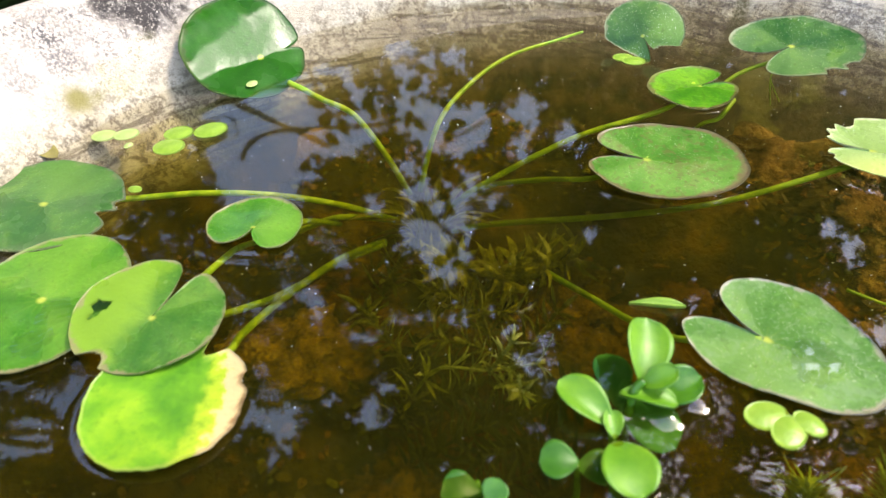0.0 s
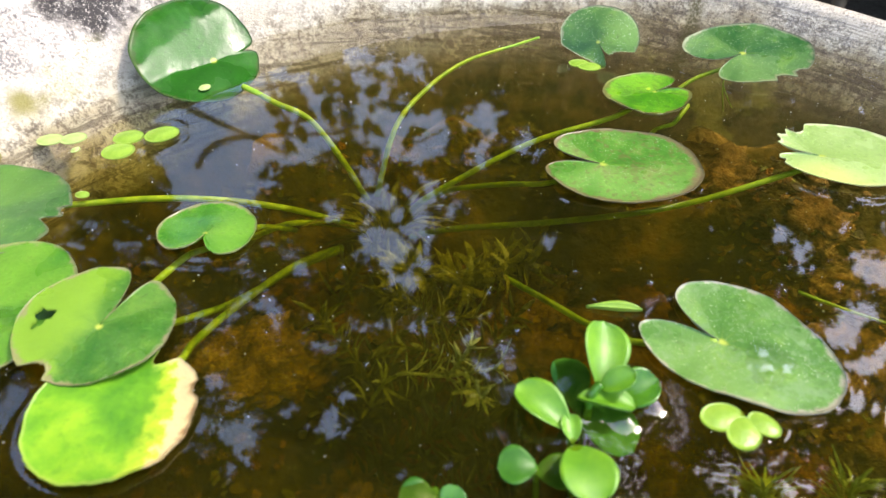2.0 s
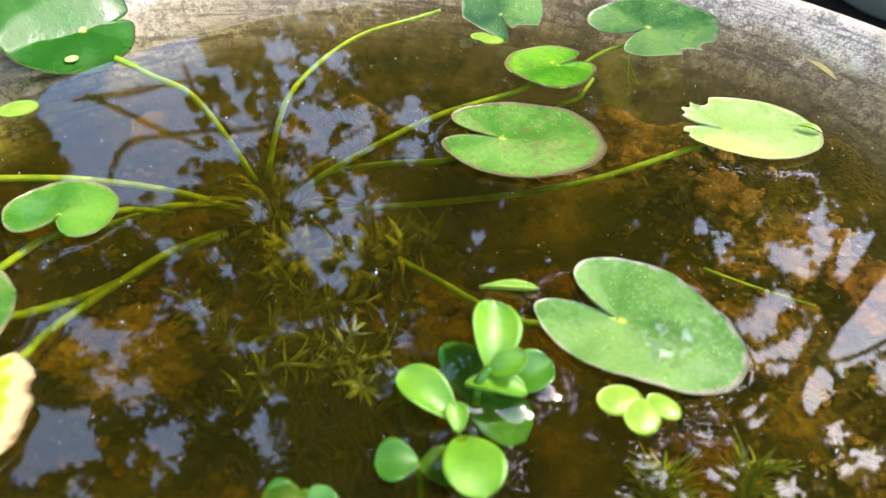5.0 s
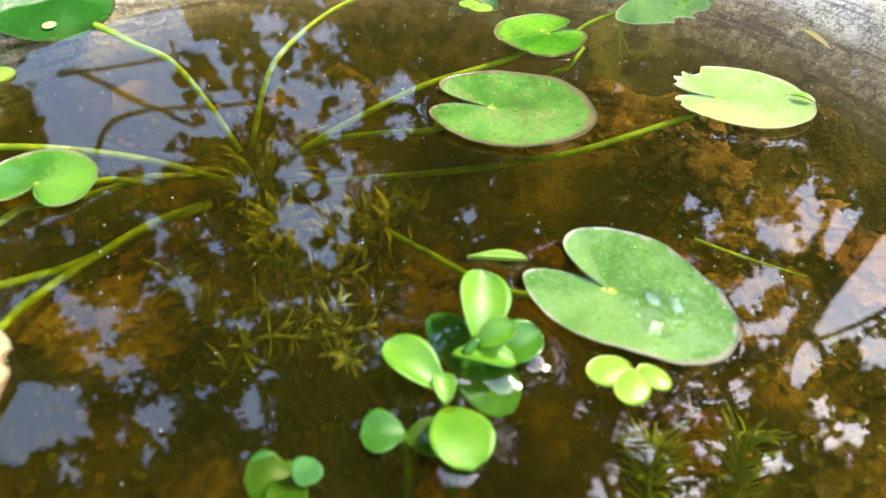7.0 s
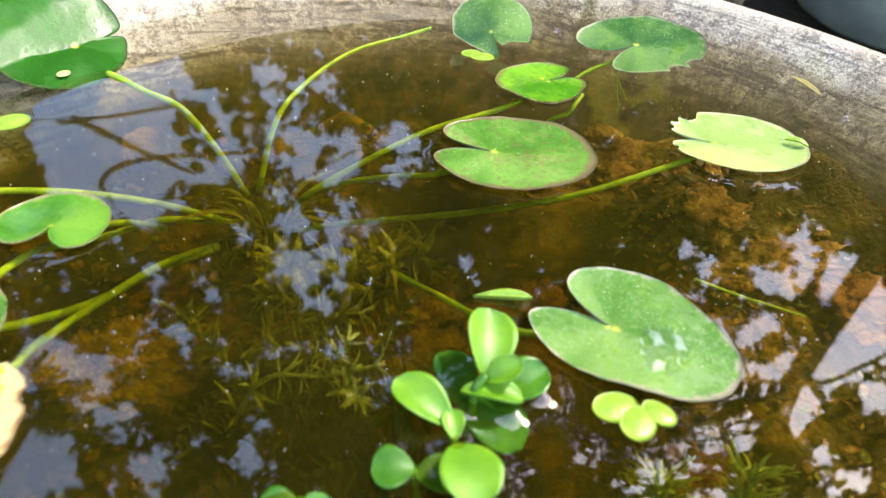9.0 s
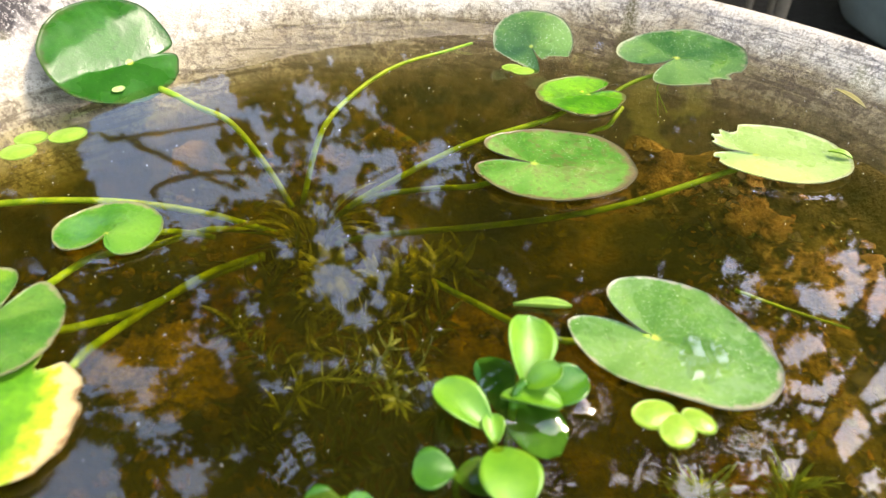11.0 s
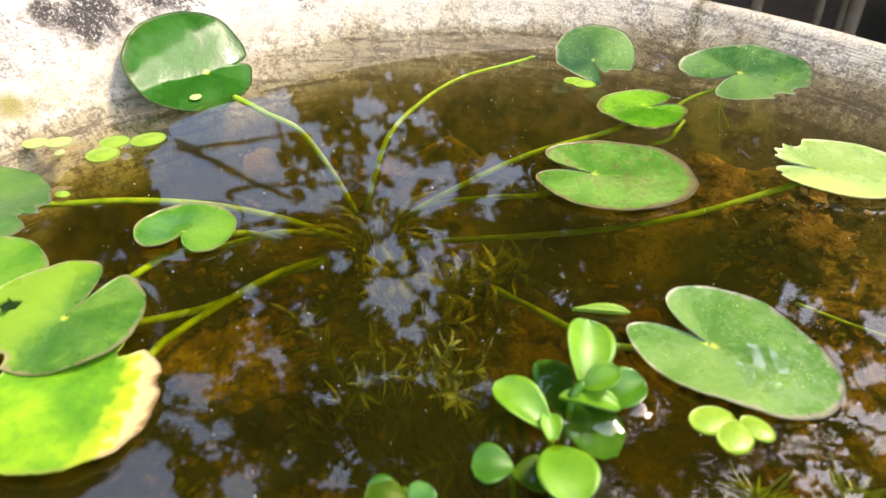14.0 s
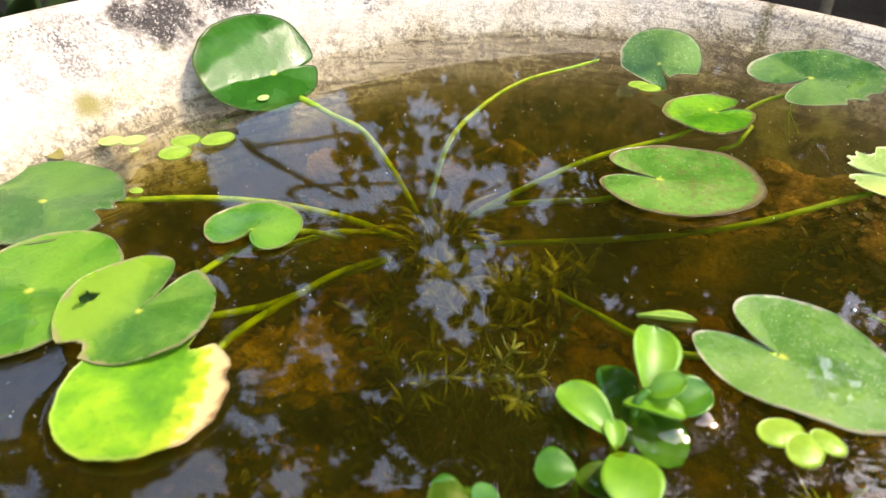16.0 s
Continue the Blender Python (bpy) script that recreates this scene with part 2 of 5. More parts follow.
CLAY = simple("pot_glaze", (0.22, 0.25, 0.21), (0.36, 0.39, 0.33), 25, 0.5, 0.001)


def mud_material():
    m = Mat("mud", rough=0.8, spec=0.2)
    n1, n2, n3 = m.noise(16, 5, 0.6), m.noise(75, 5, 0.65), m.noise(420, 3, 0.6)
    c = m.ramp(n1, (0.36, (0.020, 0.016, 0.004)), (0.52, (0.085, 0.060, 0.014)), (0.68, (0.36, 0.210, 0.060)))
    c = m.mix(m.math("MULTIPLY", m.step(n2, 0.52, 0.70), 0.6), c, (0.16, 0.10, 0.035))
    c = m.mix(m.math("MULTIPLY", m.step(n3, 0.62, 0.70), 0.4), c, (0.24, 0.17, 0.08))
    m.color(c).bump(m.math("ADD", n2, m.math("MULTIPLY", n3, 0.3)), 0.006, 0.9)
    return m.m


def soil_material():
    m = Mat("soil", rough=0.9, spec=0.2)
    n1, n2 = m.noise(3, 5, 0.6), m.noise(60, 4, 0.65)
    c = m.ramp(n1, (0.3, (0.010, 0.009, 0.006)), (0.7, (0.028, 0.023, 0.015)))
    c = m.mix(m.math("MULTIPLY", m.step(n2, 0.55, 0.7), 0.5), c, (0.05, 0.042, 0.028))
    m.color(c).bump(n2, 0.01, 0.9)
    return m.m


MOULD = [((-0.134, 0.358, 0.031), 0.024), ((-0.108, 0.384, 0.034), 0.022), ((-0.150, 0.352, 0.034), 0.014), ((-0.030, 0.412, 0.034), 0.020)]
SPECKLED = [((-0.1660, 0.3240, 0.0350), 0.026), ((-0.1629, 0.3170, 0.0250), 0.010), ((-0.1757, 0.3005, 0.0273), 0.013)]
ALGAE = [((-0.1573, 0.3083, 0.0119), 0.009), ((-0.1500, 0.3140, 0.0110), 0.006)]


def tub_material():
    """White painted cement, grey and black with mould towards the rim, slimy beige from the water down."""
    m = Mat("tub_paint", rough=0.62, spec=0.35)
    x, y, z = m.split("Object")
    u, v, _ = m.split("UV")
    n0, n1, n2, n3 = m.noise(9, 4, 0.6), m.noise(22, 5, 0.65), m.noise(80, 5, 0.65), m.noise(700, 5, 0.75)
    n4 = m.noise(1.0, 5, 0.7, where="UV", stretch=(700, 22, 1))
    c = m.ramp(n2, (0.3, (0.60, 0.52, 0.41)), (0.7, (0.83, 0.74, 0.62)))
    grit = m.math("MULTIPLY", m.step(m.noise(900, 3, 0.75), 0.52, 0.60), m.step(m.math("ADD", n1, m.math("MULTIPLY", m.step(x, 0.02, 0.14), 0.10)), 0.48, 0.64))
    c = m.mix(m.math("MULTIPLY", grit, 0.85), c, (0.17, 0.135, 0.10))

    crust = m.math("MULTIPLY", m.step(m.noise(260, 5, 0.75), 0.55, 0.64), m.step(n1, 0.44, 0.60))
    c = m.mix(m.math("MULTIPLY", crust, 0.5), c, (0.26, 0.21, 0.15))

    def stain(at, size, lo=0.85, hi=0.35):
        """A patch of its own round a point, with a ragged edge."""
        far = m.n.new("ShaderNodeVectorMath")
        far.operation = "DISTANCE"
        far.inputs[1].default_value = at
        m.link(m.co.outputs["Object"], far.inputs[0])
        d = m.math("DIVIDE", far.outputs["Value"], size)
        return m.step(m.math("ADD", d, m.math("MULTIPLY", m.math("SUBTRACT", n2, 0.5), 1.6)), lo, hi)

    # slime up to a little over the water
    low = m.step(m.math("ADD", z, m.math("MULTIPLY", m.math("SUBTRACT", n1, 0.5), 0.034)), 0.026, -0.006)
    slime = m.ramp(n1, (0.3, (0.38, 0.30, 0.17)), (0.52, (0.58, 0.51, 0.35)), (0.72, (0.74, 0.69, 0.54)))
    c = m.mix(low, c, slime)
    # sludge that has settled on the wall under water, thickest where the wall lies flatter
    wet = m.step(m.math("ADD", z, m.math("MULTIPLY", m.math("SUBTRACT", n1, 0.5), 0.016)), 0.004, -0.004)
    sludge = m.math("MULTIPLY", wet, m.math("ADD", m.math("MULTIPLY", m.step(m.math("ADD", x, m.math("MULTIPLY", n1, 0.2)), -0.02, 0.16), 0.85), 0.08))
    dirt = m.ramp(m.math("ADD", m.math("MULTIPLY", n2, 0.6), m.math("MULTIPLY", m.noise(330, 5, 0.75), 0.4)), (0.40, (0.12, 0.085, 0.030)), (0.52, (0.36, 0.285, 0.14)), (0.64, (0.60, 0.50, 0.29)))
    c = m.mix(sludge, c, dirt)
    drift = m.noise(1.0, 4, 0.65, where="UV", stretch=(240, 30, 1), warp=0.6)
    c = m.mix(m.math("MULTIPLY", m.math("MULTIPLY", wet, m.step(drift, 0.50, 0.60)), 0.75), c, (0.075, 0.052, 0.018))
    c = m.mix(m.math("MULTIPLY", m.math("MULTIPLY", wet, m.step(drift, 0.46, 0.36)), 0.5), c, (0.46, 0.40, 0.24))
    # brown film on the deeper wall, also darkened to imitate light lost in murk
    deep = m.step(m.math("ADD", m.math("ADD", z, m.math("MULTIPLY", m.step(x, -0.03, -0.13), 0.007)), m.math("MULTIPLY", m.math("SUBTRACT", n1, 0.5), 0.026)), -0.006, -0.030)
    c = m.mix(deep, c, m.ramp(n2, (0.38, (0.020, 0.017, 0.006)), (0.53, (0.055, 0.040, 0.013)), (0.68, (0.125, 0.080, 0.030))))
    grime = m.math("MULTIPLY", m.step(m.math("ADD", m.math("MULTIPLY", n3, 0.5), m.math("MULTIPLY", m.noise(240, 4, 0.7), 0.5)), 0.45, 0.57), m.step(n2, 0.36, 0.52))
    c = m.mix(m.math("MULTIPLY", m.math("MULTIPLY", grime, low), 0.85), c, (0.09, 0.06, 0.03))
    # mould above: black specks in clouds, and scratches that run round the wall
    high = m.math("MULTIPLY", m.step(u, 0.020, 0.004), m.step(u, 0.0012, 0.0032))
    shade = m.step(x, 0.06, 0.20)
    patchy = m.math("ADD", m.math("MULTIPLY", n0, 0.45), m.math("MULTIPLY", m.noise(55, 3, 0.6), 0.55))
    cloud = m.step(m.math("ADD", m.math("ADD", patchy, m.math("MULTIPLY", high, 0.14)), m.math("MULTIPLY", shade, 0.11)), 0.54, 0.66)
    black = m.math("MULTIPLY", cloud, m.step(m.math("ADD", n3, m.math("MULTIPLY", n2, 0.7)), 0.85, 0.94))
    c = m.mix(m.math("MULTIPLY", m.math("MULTIPLY", black, 0.92), m.math("SUBTRACT", 1.0, m.math("MULTIPLY", low, 0.75))), c, (0.046, 0.040, 0.038))
    scratch = m.math("MULTIPLY", m.math("MULTIPLY", m.step(n4, 0.50, 0.56), m.math("MULTIPLY", m.step(u, 0.042, 0.012), m.step(u, 0.0012, 0.0032))), m.math("ADD", m.math("MULTIPLY", shade, 0.80), 0.15))
    c = m.mix(m.math("MULTIPLY", scratch, m.math("SUBTRACT", 1.0, m.math("MULTIPLY", low, 0.8))), c, (0.115, 0.100, 0.092))
    spots = m.math("MULTIPLY", m.step(n2, 0.66, 0.72), m.step(n1, 0.45, 0.6))
    c = m.mix(m.math("MULTIPLY", spots, 0.6), c, (0.20, 0.17, 0.10))
    for at, size in MOULD:
        c = m.mix(m.math("MULTIPLY", stain(at, size), m.math("MULTIPLY", m.step(n3, 0.34, 0.48), 0.95)), c, (0.030, 0.024, 0.022))
    for at, size in SPECKLED:
        c = m.mix(m.math("MULTIPLY", stain(at, size, 1.0, 0.3), m.math("MULTIPLY", m.step(n3, 0.46, 0.54), 0.6)), c, (0.17, 0.155, 0.15))
    for at, size in ALGAE:
        c = m.mix(m.math("MULTIPLY", stain(at, size, 1.1, 0.1), 0.85), c, (0.24, 0.21, 0.03))
    # a brown-green streak that ran down from the rim
    across = m.math("ABSOLUTE", m.math("SUBTRACT", m.math("MULTIPLY", m.math("SUBTRACT", x, 0.1632), 0.88), m.math("MULTIPLY", m.math("SUBTRACT", y, 0.3880), 0.46)))
    run = m.step(m.math("ADD", across, m.math("MULTIPLY", m.math("SUBTRACT", n2, 0.5), 0.008)), 0.0055, 0.0010)
    run = m.math("MULTIPLY", run, m.step(y, 0.360, 0.375))
    c = m.mix(m.math("MULTIPLY", run, m.math("ADD", 0.35, m.math("MULTIPLY", m.step(n3, 0.40, 0.56), 0.55))), c, (0.085, 0.070, 0.016))
    # patches of green slime
    c = m.mix(m.math("MULTIPLY", m.math("MULTIPLY", m.step(n1, 0.54, 0.66), m.step(n0, 0.46, 0.58)), 0.35), c, (0.40, 0.38, 0.08))
    m.color(c).bump(m.math("ADD", n3, m.math("MULTIPLY", n2, 1.5)), 0.0014, 0.8)
    return m.m


def water_material():
    m = bpy.data.materials.new("water")
    m.use_nodes = True
    n, l = m.node_tree.nodes, m.node_tree.links
    n.remove(n["Principled BSDF"])
    clear, gloss, mix, fres = (n.new("ShaderNode" + k) for k in ("BsdfTransparent", "BsdfGlossy", "MixShader", "LayerWeight"))
    clear.inputs[0].default_value = (0.84, 0.76, 0.42, 1)
    # diffuse share on the surface imitates haze of murky water; tint deepens off the edge
    silt, murk = n.new("ShaderNodeBsdfDiffuse"), n.new("ShaderNodeMixShader")
    silt.inputs[0].default_value = (0.190, 0.165, 0.022, 1)
    far = n.new("ShaderNodeVectorMath")
    far.operation = "DISTANCE"
    far.inputs[1].default_value = (0.0385, 0.1566, 0)
    span = n.new("ShaderNodeMapRange")
    span.interpolation_type = "SMOOTHSTEP"
    for k, v in enumerate((0.236, 0.168, 0.0, 1.0), 1):
        span.inputs[k].default_value = v
    tint = n.new("ShaderNodeMix")
    tint.data_type = "RGBA"
    tint.inputs[6].default_value, tint.inputs[7].default_value = (0.97, 0.95, 0.90, 1), (0.84, 0.77, 0.42, 1)
    cloudy = n.new("ShaderNodeMath")
    cloudy.operation = "MULTIPLY"
    cloudy.inputs[1].default_value = 0.038
    l.new(far.outputs["Value"], span.inputs[0])
    l.new(span.outputs[0], tint.inputs[0])
    l.new(span.outputs[0], cloudy.inputs[0])
    l.new(tint.outputs[2], clear.inputs[0])
    l.new(cloudy.outputs[0], murk.inputs[0])
    gloss.inputs["Roughness"].default_value = 0.015
    fres.inputs[0].default_value = 0.5
    steep, share = n.new("ShaderNodeMath"), n.new("ShaderNodeMath")
    steep.operation, steep.inputs[1].default_value = "POWER", 5.0
    share.operation, share.inputs[1].default_value, share.inputs[2].default_value = "MULTIPLY_ADD", 0.90, 0.098
    l.new(fres.outputs["Facing"], steep.inputs[0])
    l.new(steep.outputs[0], share.inputs[0])
    co, tx, bp = (n.new("ShaderNode" + k) for k in ("TexCoord", "TexNoise", "Bump"))
    tx.inputs["Scale"].default_value, tx.inputs["Detail"].default_value = 38, 2
    bp.inputs["Distance"].default_value, bp.inputs["Strength"].default_value = 0.0003, 0.12
    l.new(co.outputs["Object"], tx.inputs["Vector"])
    l.new(co.outputs["Object"], far.inputs[0])
    l.new(tx.outputs[0], bp.inputs["Height"])
    l.new(bp.outputs[0], gloss.inputs["Normal"])
    l.new(share.outputs[0], mix.inputs[0])
    l.new(clear.outputs[0], murk.inputs[1])
    l.new(silt.outputs[0], murk.inputs[2])
    l.new(murk.outputs[0], mix.inputs[1])
    l.new(gloss.outputs[0], mix.inputs[2])
    l.new(mix.outputs[0], n["Material Output"].inputs[0])
    return m


def film_material():
    m = bpy.data.materials.new("water_film")
    m.use_nodes = True
    n, l = m.node_tree.nodes, m.node_tree.links
    n.remove(n["Principled BSDF"])
    clear, gloss, mix, fres = (n.new("ShaderNode" + k) for k in ("BsdfTransparent", "BsdfGlossy", "MixShader", "LayerWeight"))
    clear.inputs[0].default_value = (0.96, 0.98, 0.96, 1)
    gloss.inputs["Roughness"].default_value = 0.03
    fres.inputs[0].default_value = 0.5
    steep, share = n.new("ShaderNodeMath"), n.new("ShaderNodeMath")
    steep.operation, steep.inputs[1].default_value = "POWER", 5.0
    share.operation, share.inputs[1].default_value, share.inputs[2].default_value = "MULTIPLY_ADD", 0.90, 0.13
    l.new(fres.outputs["Facing"], steep.inputs[0])
    l.new(steep.outputs[0], share.inputs[0])
    for a, b in ((share.outputs[0], mix.inputs[0]), (clear.outputs[0], mix.inputs[1]), (gloss.outputs[0], mix.inputs[2]), (mix.outputs[0], n["Material Output"].inputs[0])):
        l.new(a, b)
    return m


MUD, SOIL, PAINT, WATER, FILM = mud_material(), soil_material(), tub_material(), water_material(), film_material()


# ---- mesh helpers ----
def mesh(name, verts, faces, material, smooth=True, uvs=None):
    me = bpy.data.meshes.new(name)
    me.from_pydata([tuple(v) for v in verts], [], faces)
    me.materials.append(material)
    if uvs is not None:
        layer = me.uv_layers.new(name="UVMap")
        for lp in me.loops:
            layer.data[lp.index].uv = uvs[lp.vertex_index]
    me.polygons.foreach_set("use_smooth", [smooth] * len(me.polygons))
    me.update()
    return me


def part(name, me, parent, label=""):
    ob = new(name, me)
    ob.parent = parent
    if label:
        tagged(ob, label)
    return ob


def thing(name, m, label, category, group="", kind=""):
    ob = new(name)
    ob.empty_display_size = 0.01
    ob.matrix_basis = m
    bpy.context.view_layer.update()
    return tagged(ob, label, category, group, kind)


def tube(points, r0, r1, sides=8, steps=6):
    """Vertices and faces of a round, tapering stalk along a smooth line through points."""
    P = [Vector(p) for p in points]
    line = []
    for i in range(len(P) - 1):
        a, b, c, d = P[max(i - 1, 0)], P[i], P[i + 1], P[min(i + 2, len(P) - 1)]
        for k in range(steps):
            t = k / steps
            line.append(0.5 * ((2 * b) + (c - a) * t + (2 * a - 5 * b + 4 * c - d) * t * t + (3 * b - a - 3 * c + d) * t ** 3))
    line.append(P[-1])
    V, Fc = [], []
    for i, p in enumerate(line):
        d = (line[min(i + 1, len(line) - 1)] - line[max(i - 1, 0)]).normalized()
        s = d.cross(Vector((0, 0, 1)))
        s = s.normalized() if s.length > 1e-4 else Vector((1, 0, 0))
        u = s.cross(d)
        r = r0 + (r1 - r0) * i / (len(line) - 1)
        for k in range(sides):
            a = 2 * math.pi * k / sides
            V.append(p + (s * math.cos(a) + u * math.sin(a)) * r)
    for i in range(len(line) - 1):
        for k in range(sides):
            j = (k + 1) % sides
            Fc.append((i * sides + k, i * sides + j, (i + 1) * sides + j, (i + 1) * sides + k))
    Fc.append(tuple(range(sides))[::-1])
    Fc.append(tuple((len(line) - 1) * sides + k for k in range(sides)))
    return V, Fc


def blade(base, tip, width, up=(0, 0, 1), cup=0.15, fat=0.55, thick=0.0007, bend=0.1, n=10, w=6, point=0.5):
    """A leaf blade from base to tip, widest at the share fat of its length; cup lifts the sides, bend arches it."""
    base, tip = Vector(base), Vector(tip)
    ax = tip - base
    L = ax.length
    ax.normalize()
    side = ax.cross(Vector(up)).normalized()
    nrm = side.cross(ax).normalized()
    V, Fc = [], []
    for layer in (0, 1):
        for i in range(n + 1):
            t = i / n
            q = t ** (math.log(0.5) / math.log(fat))
            prof = max(math.sin(math.pi * q), 0.0) ** point
            hw = max(width / 2 * prof, width * 0.03 * (1 - t))
            for j in range(w + 1):
                s = j / w * 2 - 1
                z = cup * width * (s * s - 0.3) * prof + bend * L * math.sin(math.pi * t)
                edge = 1 - abs(s) ** 4
                V.append(base + ax * (t * L) + side * (s * hw) + nrm * (z - layer * thick * (0.25 + 0.75 * edge)))
    m = (n + 1) * (w + 1)
    for i in range(n):
        for j in range(w):
            a = i * (w + 1) + j
            Fc.append((a, a + 1, a + w + 2, a + w + 1))
            Fc.append((m + a, m + a + w + 1, m + a + w + 2, m + a + 1))
    ring = [j for j in range(w + 1)] + [i * (w + 1) + w for i in range(1, n + 1)] + [n * (w + 1) + j for j in range(w - 1, -1, -1)] + [i * (w + 1) for i in range(n - 1, 0, -1)]
    for k, a in enumerate(ring):
        b = ring[(k + 1) % len(ring)]
        Fc.append((b, a, m + a, m + b))
    return V, Fc


def pad_mesh(name, a, b, back, material, notch=0.25, depth=0.97, skew=0.0, side=0.0, bites=(), holes=(), wave=0.0004, seed=1, dish=0.0, thick=0.0008, power=2.2, ragged=0.0, lobe=(3, 0.0, 0.0), lobe4=0.0, crease=None):
    """A heart-shaped floating leaf. Its petiole scar is the origin, its tip lies along +x; a, b: half length and half width;
    back: how far the scar lies behind the middle; notch: half opening in radians; bites: (angle, half width, depth share)."""
    rings, seg = (56, 420) if holes else (18, 200)
    rnd = random.Random(seed)
    ph = [rnd.uniform(0, 6.28) for _ in range(6)]
    V, UV = [], []

    def radius(th):
        # ray from (0,0) to the ellipse with its middle at (back, side)
        c, s = math.cos(th), math.sin(th)
        A = c * c / a ** 2 + s * s / b ** 2
        B = -2 * (c * back / a ** 2 + s * side / b ** 2)
        C = back ** 2 / a ** 2 + side ** 2 / b ** 2 - 1
        r = (-B + math.sqrt(B * B - 4 * A * C)) / (2 * A)
        d = (th - skew + math.pi) % (2 * math.pi) - math.pi
        gap = math.pi - abs(d)
        r *= 1 - depth * math.exp(-((gap / notch) ** power))
        r *= 1 + lobe[1] * math.cos(lobe[0] * th + lobe[2]) + lobe4 * math.cos(4 * th) + 0.010 * math.sin(3 * th + ph[0]) + 0.007 * math.sin(7 * th + ph[1]) + 0.004 * math.sin(17 * th + ph[2])
        if ragged:
            r *= 1 + ragged * (noise.noise((math.cos(th) * 3, math.sin(th) * 3, seed)) + 0.6 * noise.noise((math.cos(th) * 12, math.sin(th) * 12, seed)))
        for at, hw, dp in bites:
            e = (th - at + math.pi) % (2 * math.pi) - math.pi
            jag = 1 + 0.25 * noise.noise((th * 40, seed, 0))
            r *= 1 - dp * max(0.0, 1 - (abs(e) / hw) ** 3) * jag
        return r

    for layer in (0, 1):
        for i in range(rings + 1):
            f = (i / rings) ** 0.8
            for k in range(seg):
                th = 2 * math.pi * k / seg - math.pi
                r = radius(th) * f
                x, y = r * math.cos(th), r * math.sin(th)
                z = wave * (math.sin(x * 160 + ph[3]) + math.sin(y * 190 + ph[4])) + dish * (r / a) ** 2
                if crease:
                    # a midrib bend and a rounder one above, angled to shine at the camera
                    wide, below, band, above = crease
                    up = -y + 0.0012 * noise.noise((x * 130, seed, 0.5)) * min(1.0, abs(x) / 0.006)
                    wide = max(0.002, wide - 0.30 * x + 0.0016 * noise.noise((x * 150, y * 60, seed)) + 0.0008 * noise.noise((x * 420, y * 150, seed)))
                    z += -up * below if up < 0 else up * band - (band + above) * 0.0007 * math.log1p(math.exp(min((up - wide) / 0.0007, 60)))
                z += 0.0006 * f ** 8 + 0.0016 * f * f * noise.noise((x * 55, y * 55, seed)) * min(1.0, 0.02 / a)
                V.append((x, y, z - (layer * thick * (1 - 0.5 * f ** 6))))
                UV.append((f, k / seg))
    Fc, m = [], (rings + 1) * seg
    gone = lambda x, y: any(((x - hx) / hr) ** 2 + ((y - hy) / (hr * 0.6)) ** 2 < 1 + 2.2 * noise.noise((x * 330, y * 330, 3.0)) for hx, hy, hr in holes)
    for i in range(rings):
        for k in range(seg):
            j = (k + 1) % seg
            q = (i * seg + k, i * seg + j, (i + 1) * seg + j, (i + 1) * seg + k)
            mid = [sum(V[v][c] for v in q) / 4 for c in (0, 1)]
            if holes and gone(*mid):
                continue
            Fc.append(q[::-1])
            Fc.append(tuple(v + m for v in q))
    for k in range(seg):
        j = (k + 1) % seg
        Fc.append((rings * seg + k, rings * seg + j, m + rings * seg + j, m + rings * seg + k))
    return mesh(name, V, Fc, material, uvs=UV)


# ---- setting ----
RIM_C = Vector((0.041, 0.1573, 0.0353))
TUB = Matrix.Translation(RIM_C) @ Vector((0, 0, 1)).rotation_difference(Vector((0.079, 0.0420, 1))).to_matrix().to_4x4()


def lathe(profile, seg=128, wob=0.0):
    V, Fc = [], []
    for r, z in profile:
        for k in range(seg):
            a = 2 * math.pi * k / seg
            w = 1 + wob * noise.noise((math.cos(a) * 2, math.sin(a) * 2, z * 20))
            V.append((r * w * math.cos(a), r * w * math.sin(a), z))
    for i in range(len(profile) - 1):
        for k in range(seg):
            j = (k + 1) % seg
            Fc.append((i * seg + k, i * seg + j, (i + 1) * seg + j, (i + 1) * seg + k))
    return V, Fc


def build_tub():
    """The tub stands a little askew, so that its rim is higher over the water on one side."""
    wall = [(0.275 - 0.8 * h, -h) for h in (0.10, 0.085, 0.07, 0.058, 0.046, 0.036, 0.028, 0.020, 0.013, 0.007, 0.003)]
    basin = [(0.001, -0.19), (0.14, -0.188), (0.165, -0.175), (0.180, -0.14)] + wall
    under = [(0.277 - 0.8 * h, -h) for h in (0.022, 0.04, 0.07, 0.105)] + [(0.186, -0.14), (0.172, -0.180), (0.150, -0.200), (0.001, -0.200)]
    lip = [(0.2726, -0.003), (0.2742, -0.0008), (0.2765, 0.0006), (0.2800, 0.0009), (0.2835, 0.0001), (0.2853, -0.0022), (0.2856, -0.006), (0.2846, -0.011), (0.2815, -0.0145), (0.2770, -0.0155), (0.2630, -0.0175)]
    tub = thing("pond_tub", Matrix.Identity(4), "round white painted cement tub, its wall blackened by mould", "tub")
    for name, profile in (("basin", basin), ("underside", under), ("rim", lip)):
        V, Fc = lathe(profile, 160, wob=0.004)
        uv = [(-v[2], math.atan2(v[1], v[0]) / 6.2832 + 0.5) for v in V]
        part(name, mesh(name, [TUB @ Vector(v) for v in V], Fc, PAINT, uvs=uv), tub)


